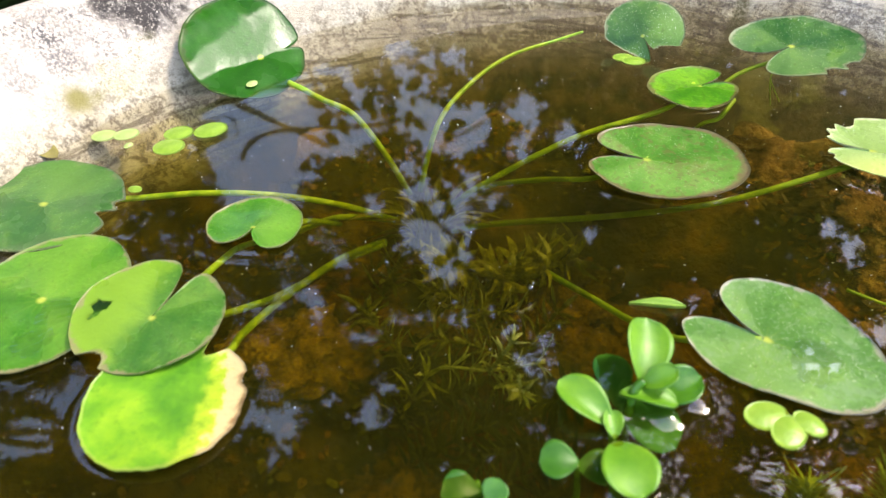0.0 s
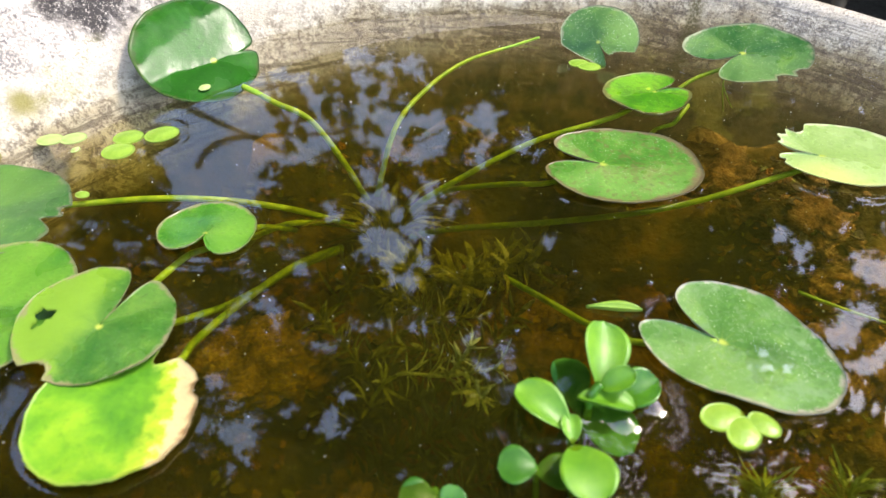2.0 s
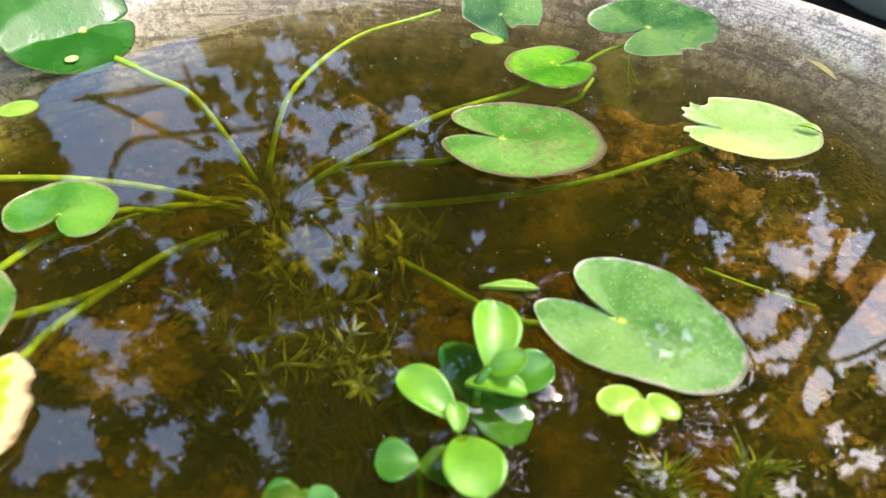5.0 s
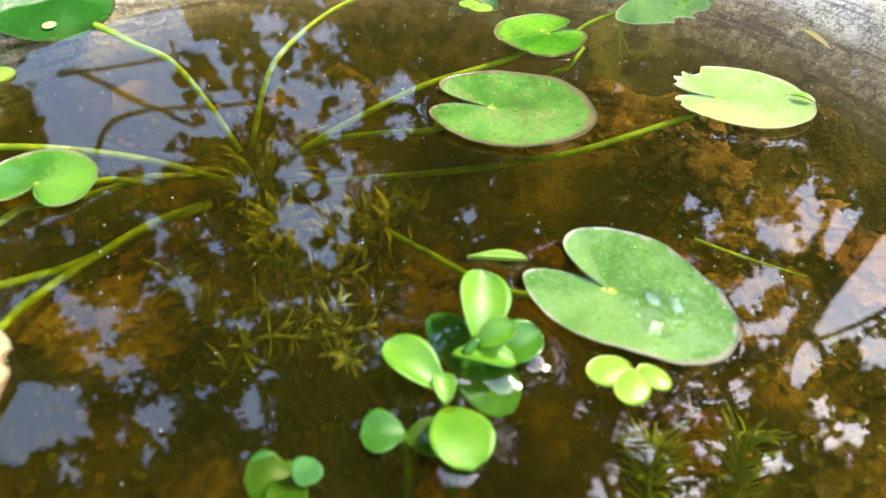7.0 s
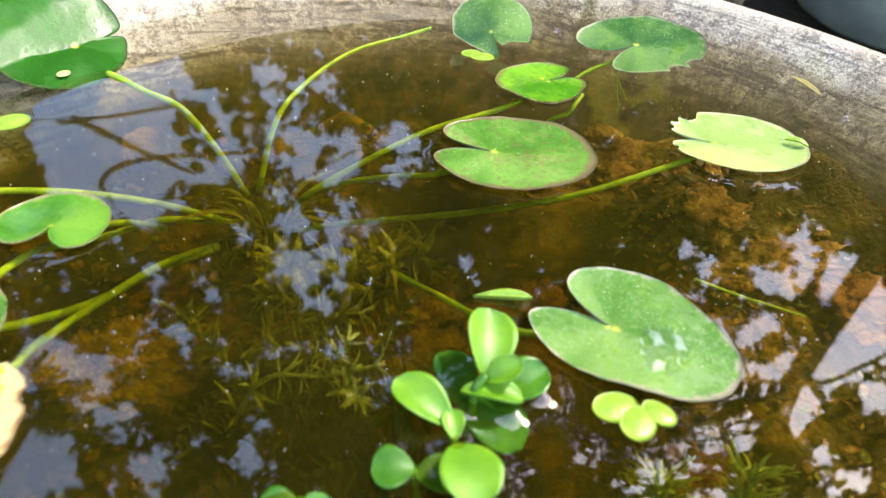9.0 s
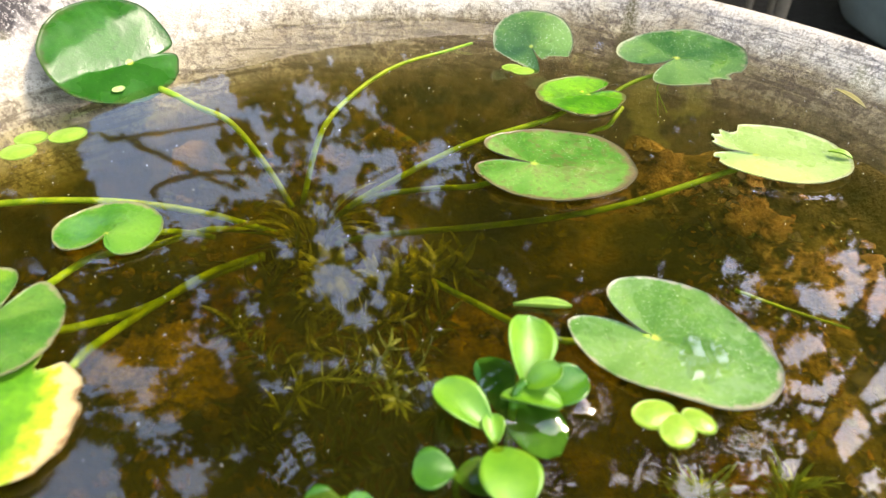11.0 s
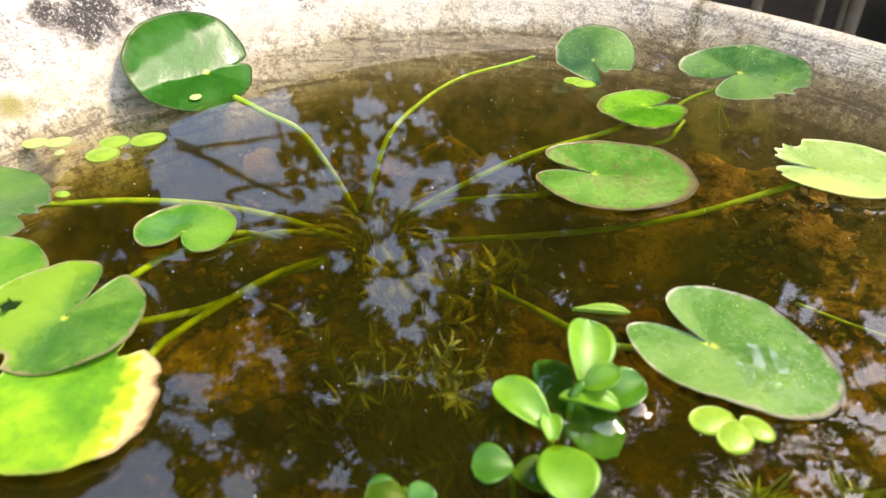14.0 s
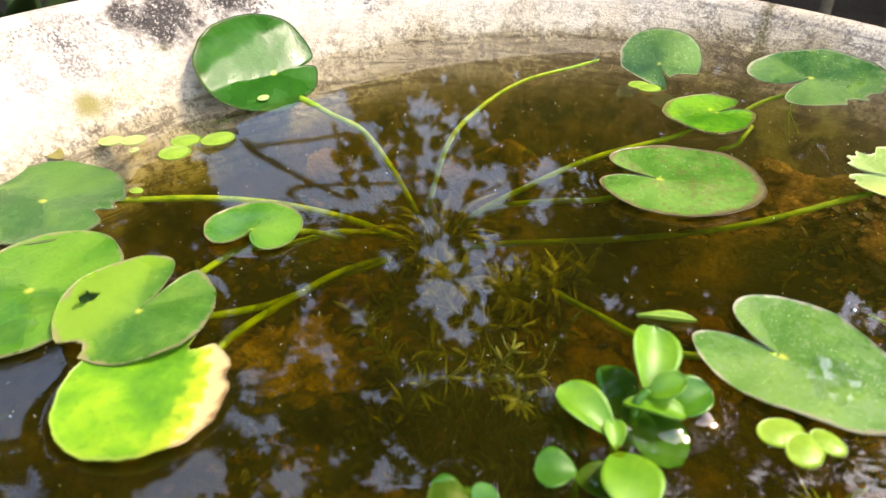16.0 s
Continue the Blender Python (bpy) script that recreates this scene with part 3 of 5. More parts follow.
def build_mud():
    V, Fc = [], []
    rings, seg = 70, 160
    for i in range(rings + 1):
        r = 0.222 * i / rings
        for k in range(seg):
            a = 2 * math.pi * k / seg
            x, y = r * math.cos(a), r * math.sin(a)
            z = -0.060 + 0.016 * noise.noise((x * 14, y * 14, 1)) + 0.009 * noise.noise((x * 45, y * 45, 2)) + 0.002 * noise.noise((x * 150, y * 150, 3))
            z += 0.012 * (r / 0.222) ** 6 + 0.16 * max(0.0, x - 0.05)
            V.append((x, y, z))
    for i in range(rings):
        for k in range(seg):
            j = (k + 1) % seg
            Fc.append((i * seg + k, (i + 1) * seg + k, (i + 1) * seg + j, i * seg + j))
    ob = new("mud_bed", mesh("mud_bed", V, Fc, MUD))
    ob.location = (0.042, 0.158, 0)
    tagged(ob, "lumpy brown mud covering the bottom of the tub", "mud", kind="structure")


build_tub()
build_mud()

# floating leaves: name of look, scar x y (m), tip bearing (deg), half length, half width, back, more
PADS, LEAVES = [], []


def pad(x, y, z, bearing, a, b, back, mat, label, tilt=(0, 0), **more):
    me = pad_mesh("leaf_blade", a, b, back, mat, **more)
    m = Matrix.Translation((x, y, z)) @ pose(0, 0, 0, tilt[0], tilt[1], 0) @ pose(0, 0, 0, 0, 0, bearing)
    ob = thing("floating_leaf", m, label, "leaf", "floating leaves")
    part("blade", me, ob)
    LEAVES.append(ob)
    PADS.append((x + math.cos(radians(bearing)) * back, y + math.sin(radians(bearing)) * back, bearing, a, b, tilt != (0, 0)))
    return ob


pad(0.0830, 0.2557, 0.0020, -12, 0.0320, 0.0255, 0.0075, PAD_RED, "round green floating leaf with a reddish worn margin", seed=3, notch=0.20, power=1.6, skew=-0.14)
pad(0.0983, 0.1587, 0.0020, -40, 0.0318, 0.0236, 0.0037, PAD_PALE, "large pale green heart-shaped floating leaf, wet on top", seed=5, notch=0.24, power=1.6, side=0.0021, skew=-0.13, lobe=(3, 0.046, 0.70), lobe4=0.026)
pad(0.1720, 0.2528, 0.0020, -20, 0.0278, 0.0215, 0.0095, PAD_YELLOW, "yellowing floating leaf with a torn corner", seed=7, notch=0.16, power=1.6, side=0.004, skew=-0.14, bites=((2.0, 0.20, 0.22), (2.35, 0.10, 0.10), (2.62, 0.10, 0.12), (-2.75, 0.10, 0.10)))
pad(0.1200, 0.3095, 0.0020, 195, 0.0205, 0.0180, 0.004, PAD_VIVID, "small round bright green floating leaf with a dark margin", seed=9, notch=0.24, power=1.7)
pad(-0.0700, 0.2250, 0.0020, 78, 0.0165, 0.0180, 0.002, PAD_BRIGHT, "small kidney-shaped green floating leaf", seed=11, notch=0.45, power=1.7)
pad(-0.1550, 0.2460, 0.0020, 160, 0.0330, 0.0275, 0.0, PAD_DULL, "broad dull green floating leaf with a nick", seed=13, notch=0.10, depth=0.25, bites=((-2.9, 0.10, 0.10),))
pad(-0.1370, 0.1920, 0.0020, 155, 0.0290, 0.0330, 0.001, PAD_BRIGHT, "large wet green floating leaf under another leaf", seed=15, notch=0.15, depth=0.08)
pad(-0.0955, 0.1780, 0.0052, 247, 0.0240, 0.0255, -0.001, PAD_HALF, "notched green floating leaf with an insect hole", seed=17, notch=0.09, power=1.4, side=-0.002, bites=((-0.35, 0.20, 0.20),), holes=((0.002, -0.019, 0.0046),), tilt=(2, 0))
pad(-0.0900, 0.1490, 0.0026, -60, 0.0243, 0.0245, 0.0050, PAD_WITHERED, "bright green leaf withering to yellow and brown straw", seed=19, notch=0.06, power=1.5, depth=0.5, ragged=0.03, side=0.003, bites=((1.80, 0.15, 0.22), (1.15, 0.10, 0.05)))


def leaning(bottom, out, slope, up, across, bearing, a, b, back, mat, label, roll=0, **more):
    """A leaf that leans up the wall: bottom is where it meets the water, out the way to the wall."""
    o = Vector((out[0], out[1], 0)).normalized()
    h = Vector((o.y, -o.x, 0))
    s = o * math.cos(radians(slope)) + Vector((0, 0, math.sin(radians(slope))))
    nrm = h.cross(s)
    m = Matrix((h, s, nrm)).transposed().to_4x4()
    m.translation = Vector(bottom) + s * up + h * across
    ob = thing("floating_leaf", m @ pose(0, 0, 0, 0, roll, 0) @ pose(0, 0, 0, 0, 0, bearing), label, "leaf", "floating leaves")
    part("blade", pad_mesh("leaf_blade", a, b, back, mat, **more), ob)
    LEAVES.append(ob)
    return ob


leaning((-0.0869, 0.3325, -0.0018), (-0.45, 0.89), 32, 0.0150, 0.0105, 188, 0.0294, 0.0305, 0.006, PAD_DARK, "glossy dark green leaf leaning up the tub wall", seed=21, notch=0.07, power=1.3, depth=0.32, side=-0.0075, wave=0.0002, roll=7.0, crease=(0.0205, 0.20, 0.14, 0.21))
leaning((0.1045, 0.337, 0.001), (0.31, 0.95), 46, 0.0105, -0.006, 90, 0.0165, 0.0190, 0.004, PAD_CURL, "small curled green leaf propped against the wall", seed=23, notch=0.12, power=1.7, skew=0.66, dish=-0.003, wave=0.0011, bites=((2.55, 0.85, 0.30), (-2.10, 0.42, 0.42)))
leaning((0.1650, 0.315, 0.002), (0.585, 0.81), 14, 0.0170, -0.008, 20, 0.0312, 0.0215, 0.001, PAD_TEAL, "heart-shaped green leaf resting against the wall with a nibbled edge", seed=25, notch=0.34, power=1.6, skew=0.5, bites=((-0.75, 0.16, 0.13), (-0.45, 0.1, 0.1)))

# ---- water lying on a leaf ----


def puddle(x, y, z, size, long, turn, seed, slope):
    V, Fc = [], []
    seg, rings = 64, 26
    for i in range(rings + 1):
        f = i / rings
        for k in range(seg):
            a = 2 * math.pi * k / seg
            r = size * f * (1 + 0.45 * noise.noise((math.cos(a) * 1.3, math.sin(a) * 1.3, seed)) + 0.2 * noise.noise((math.cos(a) * 4, math.sin(a) * 4, seed)))
            px, py = r * long * math.cos(a), r * math.sin(a)
            # long ripples with a short back, sloped to mirror the sky at the camera
            p = (px + 0.0010 * math.sin(py * 300 + seed)) / 0.0062 + 0.18 * seed
            p -= math.floor(p)
            ripple = p / 0.72 if p < 0.72 else (1 - p) / 0.28
            V.append((px, py, slope * 0.0062 * 0.72 * ripple))
    for i in range(rings):
        for k in range(seg):
            j = (k + 1) % seg
            Fc.append((i * seg + k, (i + 1) * seg + k, (i + 1) * seg + j, i * seg + j))
    ob = new("puddle", mesh("puddle", V, Fc, FILM))
    ob.matrix_world = pose(x, y, z, 0, 0, turn)
    ob.visible_shadow = False
    tagged(ob, "thin clear puddle of water lying on the leaf", "water", "puddles")


puddle(0.1085, 0.1480, 0.0027, 0.0095, 0.75, 160, 1, 0.125)
puddle(-0.1290, 0.1850, 0.0032, 0.0062, 1.1, -70, 3, 0.10)
puddle(-0.1330, 0.1720, 0.0032, 0.0064, 1.0, -60, 5, 0.10)

# ---- duckweed ----


def frond_mesh(name, r, long, mat, seed):
    V, Fc = [], []
    seg, rings = 28, 5
    rnd = random.Random(seed)
    p = rnd.uniform(0, 6)
    for layer in (0, 1):
        for i in range(rings + 1):
            f = i / rings
            for k in range(seg):
                th = 2 * math.pi * k / seg
                rr = r * f * (1 + 0.03 * math.sin(2 * th + p))
                z = 0.0009 * (1 - f * f) if layer == 0 else -0.0003
                V.append((rr * long * math.cos(th), rr * math.sin(th), z))
    m = (rings + 1) * seg
    for i in range(rings):
        for k in range(seg):
            j = (k + 1) % seg
            q = (i * seg + k, i * seg + j, (i + 1) * seg + j, (i + 1) * seg + k)
            Fc += [q[::-1], tuple(v + m for v in q)]
    for k in range(seg):
        j = (k + 1) % seg
        Fc.append((rings * seg + k, rings * seg + j, m + rings * seg + j, m + rings * seg + k))
    return mesh(name, V, Fc, mat)


DUCK = []


def duckweed(fronds, label, mat=FROND, z=0.0008):
    x0, y0 = fronds[0][:2]
    top = thing("duckweed", Matrix.Translation((x0, y0, z)), label, "duckweed", "duckweed plants")
    for k, (x, y, r, long, turn) in enumerate(fronds):
        ob = part("frond", frond_mesh("frond", r, long, mat, k + 3), top)
        ob.matrix_basis = pose(x - x0, y - y0, 0.0004 * k, 0, 0, turn)
        DUCK.append((x, y, r * 1.1))
    return top


duckweed([(-0.1130, 0.2940, 0.0055, 1.15, 5), (-0.0990, 0.2945, 0.0060, 1.2, 20), (-0.1145, 0.2825, 0.0060, 1.15, 15)], "three light green duckweed fronds joined together")
duckweed([(-0.1460, 0.2950, 0.0045, 1.2, 0), (-0.1360, 0.2945, 0.0045, 1.2, 10), (-0.1325, 0.2850, 0.0016, 1.4, 60)], "dull green duckweed fronds half sunk", FROND_DULL)
duckweed([(-0.1220, 0.2545, 0.0022, 1.3, -20)], "tiny single duckweed frond")
duckweed([(0.0915, 0.3410, 0.0040, 1.2, -10), (0.0955, 0.3365, 0.0042, 1.3, -15)], "pair of small yellow-green duckweed fronds")
duckweed([(0.0895, 0.1315, 0.0052, 1.2, 0), (0.0935, 0.1255, 0.0050, 1.15, 60), (0.1000, 0.1275, 0.0034, 1.5, -50)], "three bright green duckweed fronds joined in a clover")
stuck = duckweed([(0, 0, 0.0017, 1.7, 0)], "pale duckweed frond stuck on a leaning leaf", FROND_DULL)
stuck.matrix_basis = LEAVES[9].matrix_basis @ pose(0.013, 0.0130, 0.0038, 10, 0, 0)
DUCK.pop()

V, Fc = blade((0.060, 0.1782, 0.0012), (0.0775, 0.1742, 0.0022), 0.0034, cup=0.5, fat=0.6, thick=0.0012, bend=0.02, point=0.8)
tagged(new("rolled_leaf", mesh("rolled_leaf", V, Fc, FROND)), "narrow rolled young leaf lying on the water", "leaf")

# ---- stalks under water ----
STALKS = [
    ([(-0.0141, 0.2942, -0.040), (-0.0251, 0.3041, -0.022), (-0.0389, 0.3190, -0.010), (-0.0531, 0.3240, -0.004), (-0.0630, 0.3285, 0.000), (-0.0690, 0.3335, 0.0005)], 0.0016, 0.0015, STEM),
    ([(-0.0096, 0.2960, -0.040), (0.0006, 0.3134, -0.014), (0.0165, 0.3342, -0.006), (0.0373, 0.3527, -0.002), (0.0620, 0.3628, 0.000), (0.0760, 0.3650, 0.003)], 0.0016, 0.0007, STEM),
    ([(0.0053, 0.2840, -0.040), (0.0157, 0.2830, -0.030), (0.0447, 0.2928, -0.020), (0.0679, 0.2971, -0.012), (0.1035, 0.3013, -0.004), (0.1180, 0.3130, 0.001)], 0.0016, 0.0013, STEM),
    ([(0.0053, 0.2845, -0.040), (0.0213, 0.2886, -0.033), (0.0460, 0.2810, -0.025), (0.0655, 0.2672, -0.015), (0.0845, 0.2570, 0.001)], 0.0015, 0.0013, STEM_DIM_OLIVE),
    ([(0.0045, 0.2679, -0.042), (0.0221, 0.2661, -0.037), (0.0654, 0.2589, -0.030), (0.0989, 0.2522, -0.022), (0.1268, 0.2492, -0.014), (0.1760, 0.2510, 0.001)], 0.0017, 0.0014, STEM_DIM_OLIVE),
    ([(-0.0206, 0.2758, -0.040), (-0.0438, 0.2667, -0.022), (-0.0701, 0.2602, -0.010), (-0.0964, 0.2571, -0.005), (-0.1203, 0.2536, -0.003), (-0.1600, 0.2460, 0.001)], 0.0016, 0.0014, STEM),
    ([(-0.0208, 0.2783, -0.042), (-0.0453, 0.2702, -0.032), (-0.0621, 0.2518, -0.024), (-0.0764, 0.2344, -0.014), (-0.0812, 0.2196, -0.007), (-0.0945, 0.1800, 0.003)], 0.0016, 0.0014, STEM),
    ([(-0.0258, 0.2645, -0.044), (-0.0442, 0.2449, -0.036), (-0.0601, 0.2247, -0.030), (-0.0713, 0.2065, -0.020), (-0.0900, 0.1900, -0.008), (-0.1360, 0.1920, 0.001)], 0.0017, 0.0015, STEM_DIM_OLIVE),
    ([(-0.0259, 0.2664, -0.044), (-0.0437, 0.2434, -0.033), (-0.0622, 0.2127, -0.024), (-0.0712, 0.1870, -0.014), (-0.0741, 0.1718, -0.008), (-0.0920, 0.1510, 0.000)], 0.0017, 0.0015, STEM_DIM_OLIVE),
    ([(0.0238, 0.2569, -0.044), (0.0393, 0.2316, -0.033), (0.0471, 0.2177, -0.028), (0.0554, 0.2009, -0.021), (0.0640, 0.1835, -0.014), (0.0760, 0.1690, -0.008), (0.0975, 0.1595, 0.001)], 0.0015, 0.0013, STEM_DIM_OLIVE),
    ([(0.1278, 0.3198, -0.014), (0.1395, 0.3284, -0.008), (0.1513, 0.3324, -0.004), (0.1690, 0.3330, 0.001)], 0.0012, 0.0011, STEM_DIM_OLIVE),
    ([(-0.0453, 0.2702, -0.036), (-0.0560, 0.2540, -0.020), (-0.0650, 0.2360, -0.008), (-0.0700, 0.2255, 0.001)], 0.0014, 0.0012, STEM),
]
# which leaf each stalk bears, in the order in which the leaves were made
BEARS = (9, 10, 3, 0, 2, 5, 7, 6, 8, 1, 11, 4)
for (pts, r0, r1, mat), k in zip(STALKS, BEARS):
    inv = LEAVES[k].matrix_world.inverted()
    V, Fc = tube([inv @ Vector(p) for p in pts], r0 * 0.86, r1 * 0.86, sides=10)
    part("stalk", mesh("leaf_stalk", V, Fc, mat), LEAVES[k])

# ---- fleshy-leaved plant ----


def fleshy_plant(origin, stems, leaves, label):
    top = thing("water_plant", Matrix.Translation(origin), label, "plant", "fleshy water plants")
    o = Vector(origin)
    for pts, r in stems:
        V, Fc = tube([Vector(p) - o for p in pts], r, r * 0.8)
        part("stem", mesh("stem", V, Fc, SUCC_DARK), top)
    for base, tip, w, up, cup, mat in leaves:
        V, Fc = blade(Vector(base) - o, Vector(tip) - o, w, up, cup=cup, fat=0.60, thick=0.0013, bend=0.10, n=14, w=10, point=0.48)
        part("leaf", mesh("leaf", V, Fc, mat), top)
    return top


fleshy_plant((0.050, 0.137, -0.058), [([(0.047, 0.120, -0.058), (0.050, 0.130, -0.025), (0.052, 0.138, 0.002), (0.0555, 0.1405, 0.008)], 0.0017), ([(0.047, 0.122, -0.03), (0.0455, 0.126, -0.006), (0.0445, 0.1295, 0.002)], 0.0014)], [
    ((0.0556, 0.1400, 0.006), (0.0601, 0.1600, 0.013), 0.0142, (0.20, -0.33, 0.92), 0.22, SUCC),
    ((0.0554, 0.1402, 0.006), (0.0650, 0.1408, 0.012), 0.0075, (0.0, -0.4, 0.9), 0.25, SUCC),
    ((0.0590, 0.1390, 0.000), (0.0734, 0.1432, 0.005), 0.0120, (0.2, -0.2, 0.95), 0.2, SUCC_DARK),
    ((0.0488, 0.1398, 0.004), (0.0646, 0.1345, 0.004), 0.0085, (0.0, 0.1, 1.0), 0.2, SUCC),
    ((0.0450, 0.1298, 0.002), (0.0318, 0.1440, 0.006), 0.0115, (0.2, -0.35, 0.9), 0.20, SUCC),
    ((0.0490, 0.1400, -0.003), (0.0495, 0.1590, -0.0015), 0.0120, (0.1, -0.2, 1.0), 0.1, SUCC_DIMMED),
    ((0.0498, 0.1420, -0.003), (0.0635, 0.1265, -0.006), 0.0165, (0.0, 0.0, 1.0), 0.1, SUCC_DIMMED),
    ((0.0452, 0.1255, 0.001), (0.0478, 0.1062, 0.003), 0.0155, (0.0, 0.0, 1.0), 0.10, SUCC),
    ((0.0452, 0.1262, 0.001), (0.0452, 0.1340, 0.004), 0.0060, (0.0, -0.5, 0.85), 0.25, SUCC),
], "upright water plant with thick glossy round leaves")
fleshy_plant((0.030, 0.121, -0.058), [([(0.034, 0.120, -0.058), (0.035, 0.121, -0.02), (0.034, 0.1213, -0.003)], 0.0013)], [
    ((0.0340, 0.1195, 0.0012), (0.0232, 0.1200, 0.0015), 0.0112, (0.0, -0.2, 1.0), 0.1, SUCC_SHADED),
    ((0.0340, 0.1213, -0.004), (0.0450, 0.1205, -0.006), 0.0105, (0.0, -0.2, 1.0), 0.1, SUCC_SHADED),
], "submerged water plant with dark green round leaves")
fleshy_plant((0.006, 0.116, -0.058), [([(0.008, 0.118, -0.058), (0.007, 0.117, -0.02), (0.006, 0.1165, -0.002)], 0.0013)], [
    ((0.0070, 0.1135, -0.003), (-0.0040, 0.1130, -0.001), 0.0125, (0.0, -0.2, 1.0), 0.1, SUCC_SHADED),
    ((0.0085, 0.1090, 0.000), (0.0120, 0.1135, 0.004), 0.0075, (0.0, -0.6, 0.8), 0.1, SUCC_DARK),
    ((0.0060, 0.1150, -0.003), (0.0050, 0.1020, -0.002), 0.0100, (0.0, 0.0, 1.0), 0.1, SUCC_SHADED),
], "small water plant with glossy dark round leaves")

# ---- water weed ----


def weed(points, whorls, length, label, seed, mat=WEED, wide=0.0022, per=6):
    rnd = random.Random(seed)
    o = Vector(points[0])
    top = thing("water_weed", Matrix.Translation(o), label, "water weed", "water weeds")
    V, Fc = tube([Vector(p) - o for p in points], 0.0007, 0.0005, sides=6)
    part("stem", mesh("stem", V, Fc, mat), top)
    ring = len(V) // 6
    AV, AF = [], []
    for k in range(whorls):
        i = int((k + 0.6) / whorls * (ring - 1))
        c = sum((Vector(V[i * 6 + j]) for j in range(6)), Vector()) / 6
        c2 = sum((Vector(V[min(i + 1, ring - 1) * 6 + j]) for j in range(6)), Vector()) / 6
        d = (c2 - c).normalized() if (c2 - c).length > 1e-6 else Vector((0, 0, 1))
        s = d.orthogonal().normalized()
        turn = rnd.uniform(0, 6)
        for q in range(per):
            a = turn + 6.283 * q / per + rnd.uniform(-0.3, 0.3)
            out = Matrix.Rotation(a, 3, d) @ s
            L = length * rnd.uniform(0.7, 1.15)
            tip = c + out * L + d * L * rnd.uniform(0.1, 0.8) + Vector((0, 0, rnd.uniform(-0.2, 0.3) * L))
            bv, bf = blade(c, tip, wide * rnd.uniform(0.7, 1.2), up=d, cup=0.1, fat=0.45, thick=0.0002, bend=rnd.uniform(-0.1, 0.2) * (2.2 if wide > 0.003 else 1), n=5, w=2, point=0.5 if wide > 0.003 else 0.7)
            n0 = len(AV)
            AV += bv
            AF += [tuple(v + n0 for v in f) for f in bf]
    tagged(part("leaves", mesh("leaves", AV, AF, mat), top), kind="stuff")


for k, pts in enumerate([
    [(-0.030, 0.180, -0.058), (-0.012, 0.194, -0.034), (0.010, 0.200, -0.025), (0.028, 0.196, -0.020)],
    [(0.040, 0.165, -0.058), (0.028, 0.180, -0.034), (0.010, 0.186, -0.026), (-0.006, 0.188, -0.024)],
    [(0.005, 0.160, -0.060), (0.016, 0.176, -0.038), (0.030, 0.187, -0.028), (0.042, 0.200, -0.024)],
    [(-0.010, 0.170, -0.058), (-0.014, 0.184, -0.036), (-0.024, 0.196, -0.028), (-0.030, 0.206, -0.026)],
    [(0.020, 0.205, -0.058), (0.014, 0.208, -0.036), (0.004, 0.212, -0.028), (-0.006, 0.216, -0.026)],
]):
    weed(pts, 10, 0.010, "feathery olive-green water weed dusted with silt", k + 1)
weed([(0.086, 0.088, -0.056), (0.094, 0.100, -0.030), (0.097, 0.110, -0.018), (0.099, 0.116, -0.012)], 14, 0.010, "yellowish green water weed near the fleshy plant", 14, WEED_YELLOW, 0.0010, 16)
weed([(0.112, 0.090, -0.054), (0.118, 0.100, -0.030), (0.121, 0.109, -0.020), (0.125, 0.115, -0.014)], 14, 0.010, "yellowish green water weed near the fleshy plant", 15, WEED_YELLOW, 0.0010, 16)
for k, pts in enumerate([
    [(0.020, 0.245, -0.055), (0.030, 0.236, -0.034), (0.038, 0.228, -0.028)],
    [(0.012, 0.236, -0.055), (0.022, 0.230, -0.034), (0.024, 0.220, -0.028)],
    [(-0.008, 0.240, -0.055), (0.000, 0.238, -0.036), (0.004, 0.230, -0.028)],
    [(-0.030, 0.235, -0.058), (-0.022, 0.244, -0.042), (-0.012, 0.250, -0.034)],
    [(0.035, 0.245, -0.055), (0.044, 0.240, -0.040), (0.052, 0.236, -0.032)],
]):
    weed(pts, 6, 0.014, "olive brown water weed with broad limp leaves", k + 25, STRAP, 0.0034)


# dark weed massed here to make the dim near water darker
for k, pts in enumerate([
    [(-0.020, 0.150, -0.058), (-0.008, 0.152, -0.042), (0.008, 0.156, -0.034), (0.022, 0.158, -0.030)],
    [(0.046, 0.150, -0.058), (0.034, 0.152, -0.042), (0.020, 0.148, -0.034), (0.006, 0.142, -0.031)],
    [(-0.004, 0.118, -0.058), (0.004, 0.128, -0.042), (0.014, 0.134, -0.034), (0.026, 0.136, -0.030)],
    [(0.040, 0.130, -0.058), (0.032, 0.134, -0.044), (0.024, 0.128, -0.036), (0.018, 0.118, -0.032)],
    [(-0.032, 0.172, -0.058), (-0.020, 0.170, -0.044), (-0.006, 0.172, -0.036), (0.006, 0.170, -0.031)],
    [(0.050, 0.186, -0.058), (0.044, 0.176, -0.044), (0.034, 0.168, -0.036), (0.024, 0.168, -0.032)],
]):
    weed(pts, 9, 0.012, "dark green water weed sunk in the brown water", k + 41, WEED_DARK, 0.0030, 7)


weed([(-0.0200, 0.1700, -0.050), (-0.0057, 0.1722, -0.022), (0.0133, 0.1665, -0.016), (0.0304, 0.1646, -0.011)], 8, 0.0095, "pale olive sprig of water weed near the surface", 51, SPRIG, 0.0016, 6)
weed([(0.0133, 0.1665, -0.018), (0.0175, 0.1680, -0.011), (0.0215, 0.1703, -0.005)], 4, 0.0060, "pale olive sprig of water weed near the surface", 52, SPRIG, 0.0014, 6)
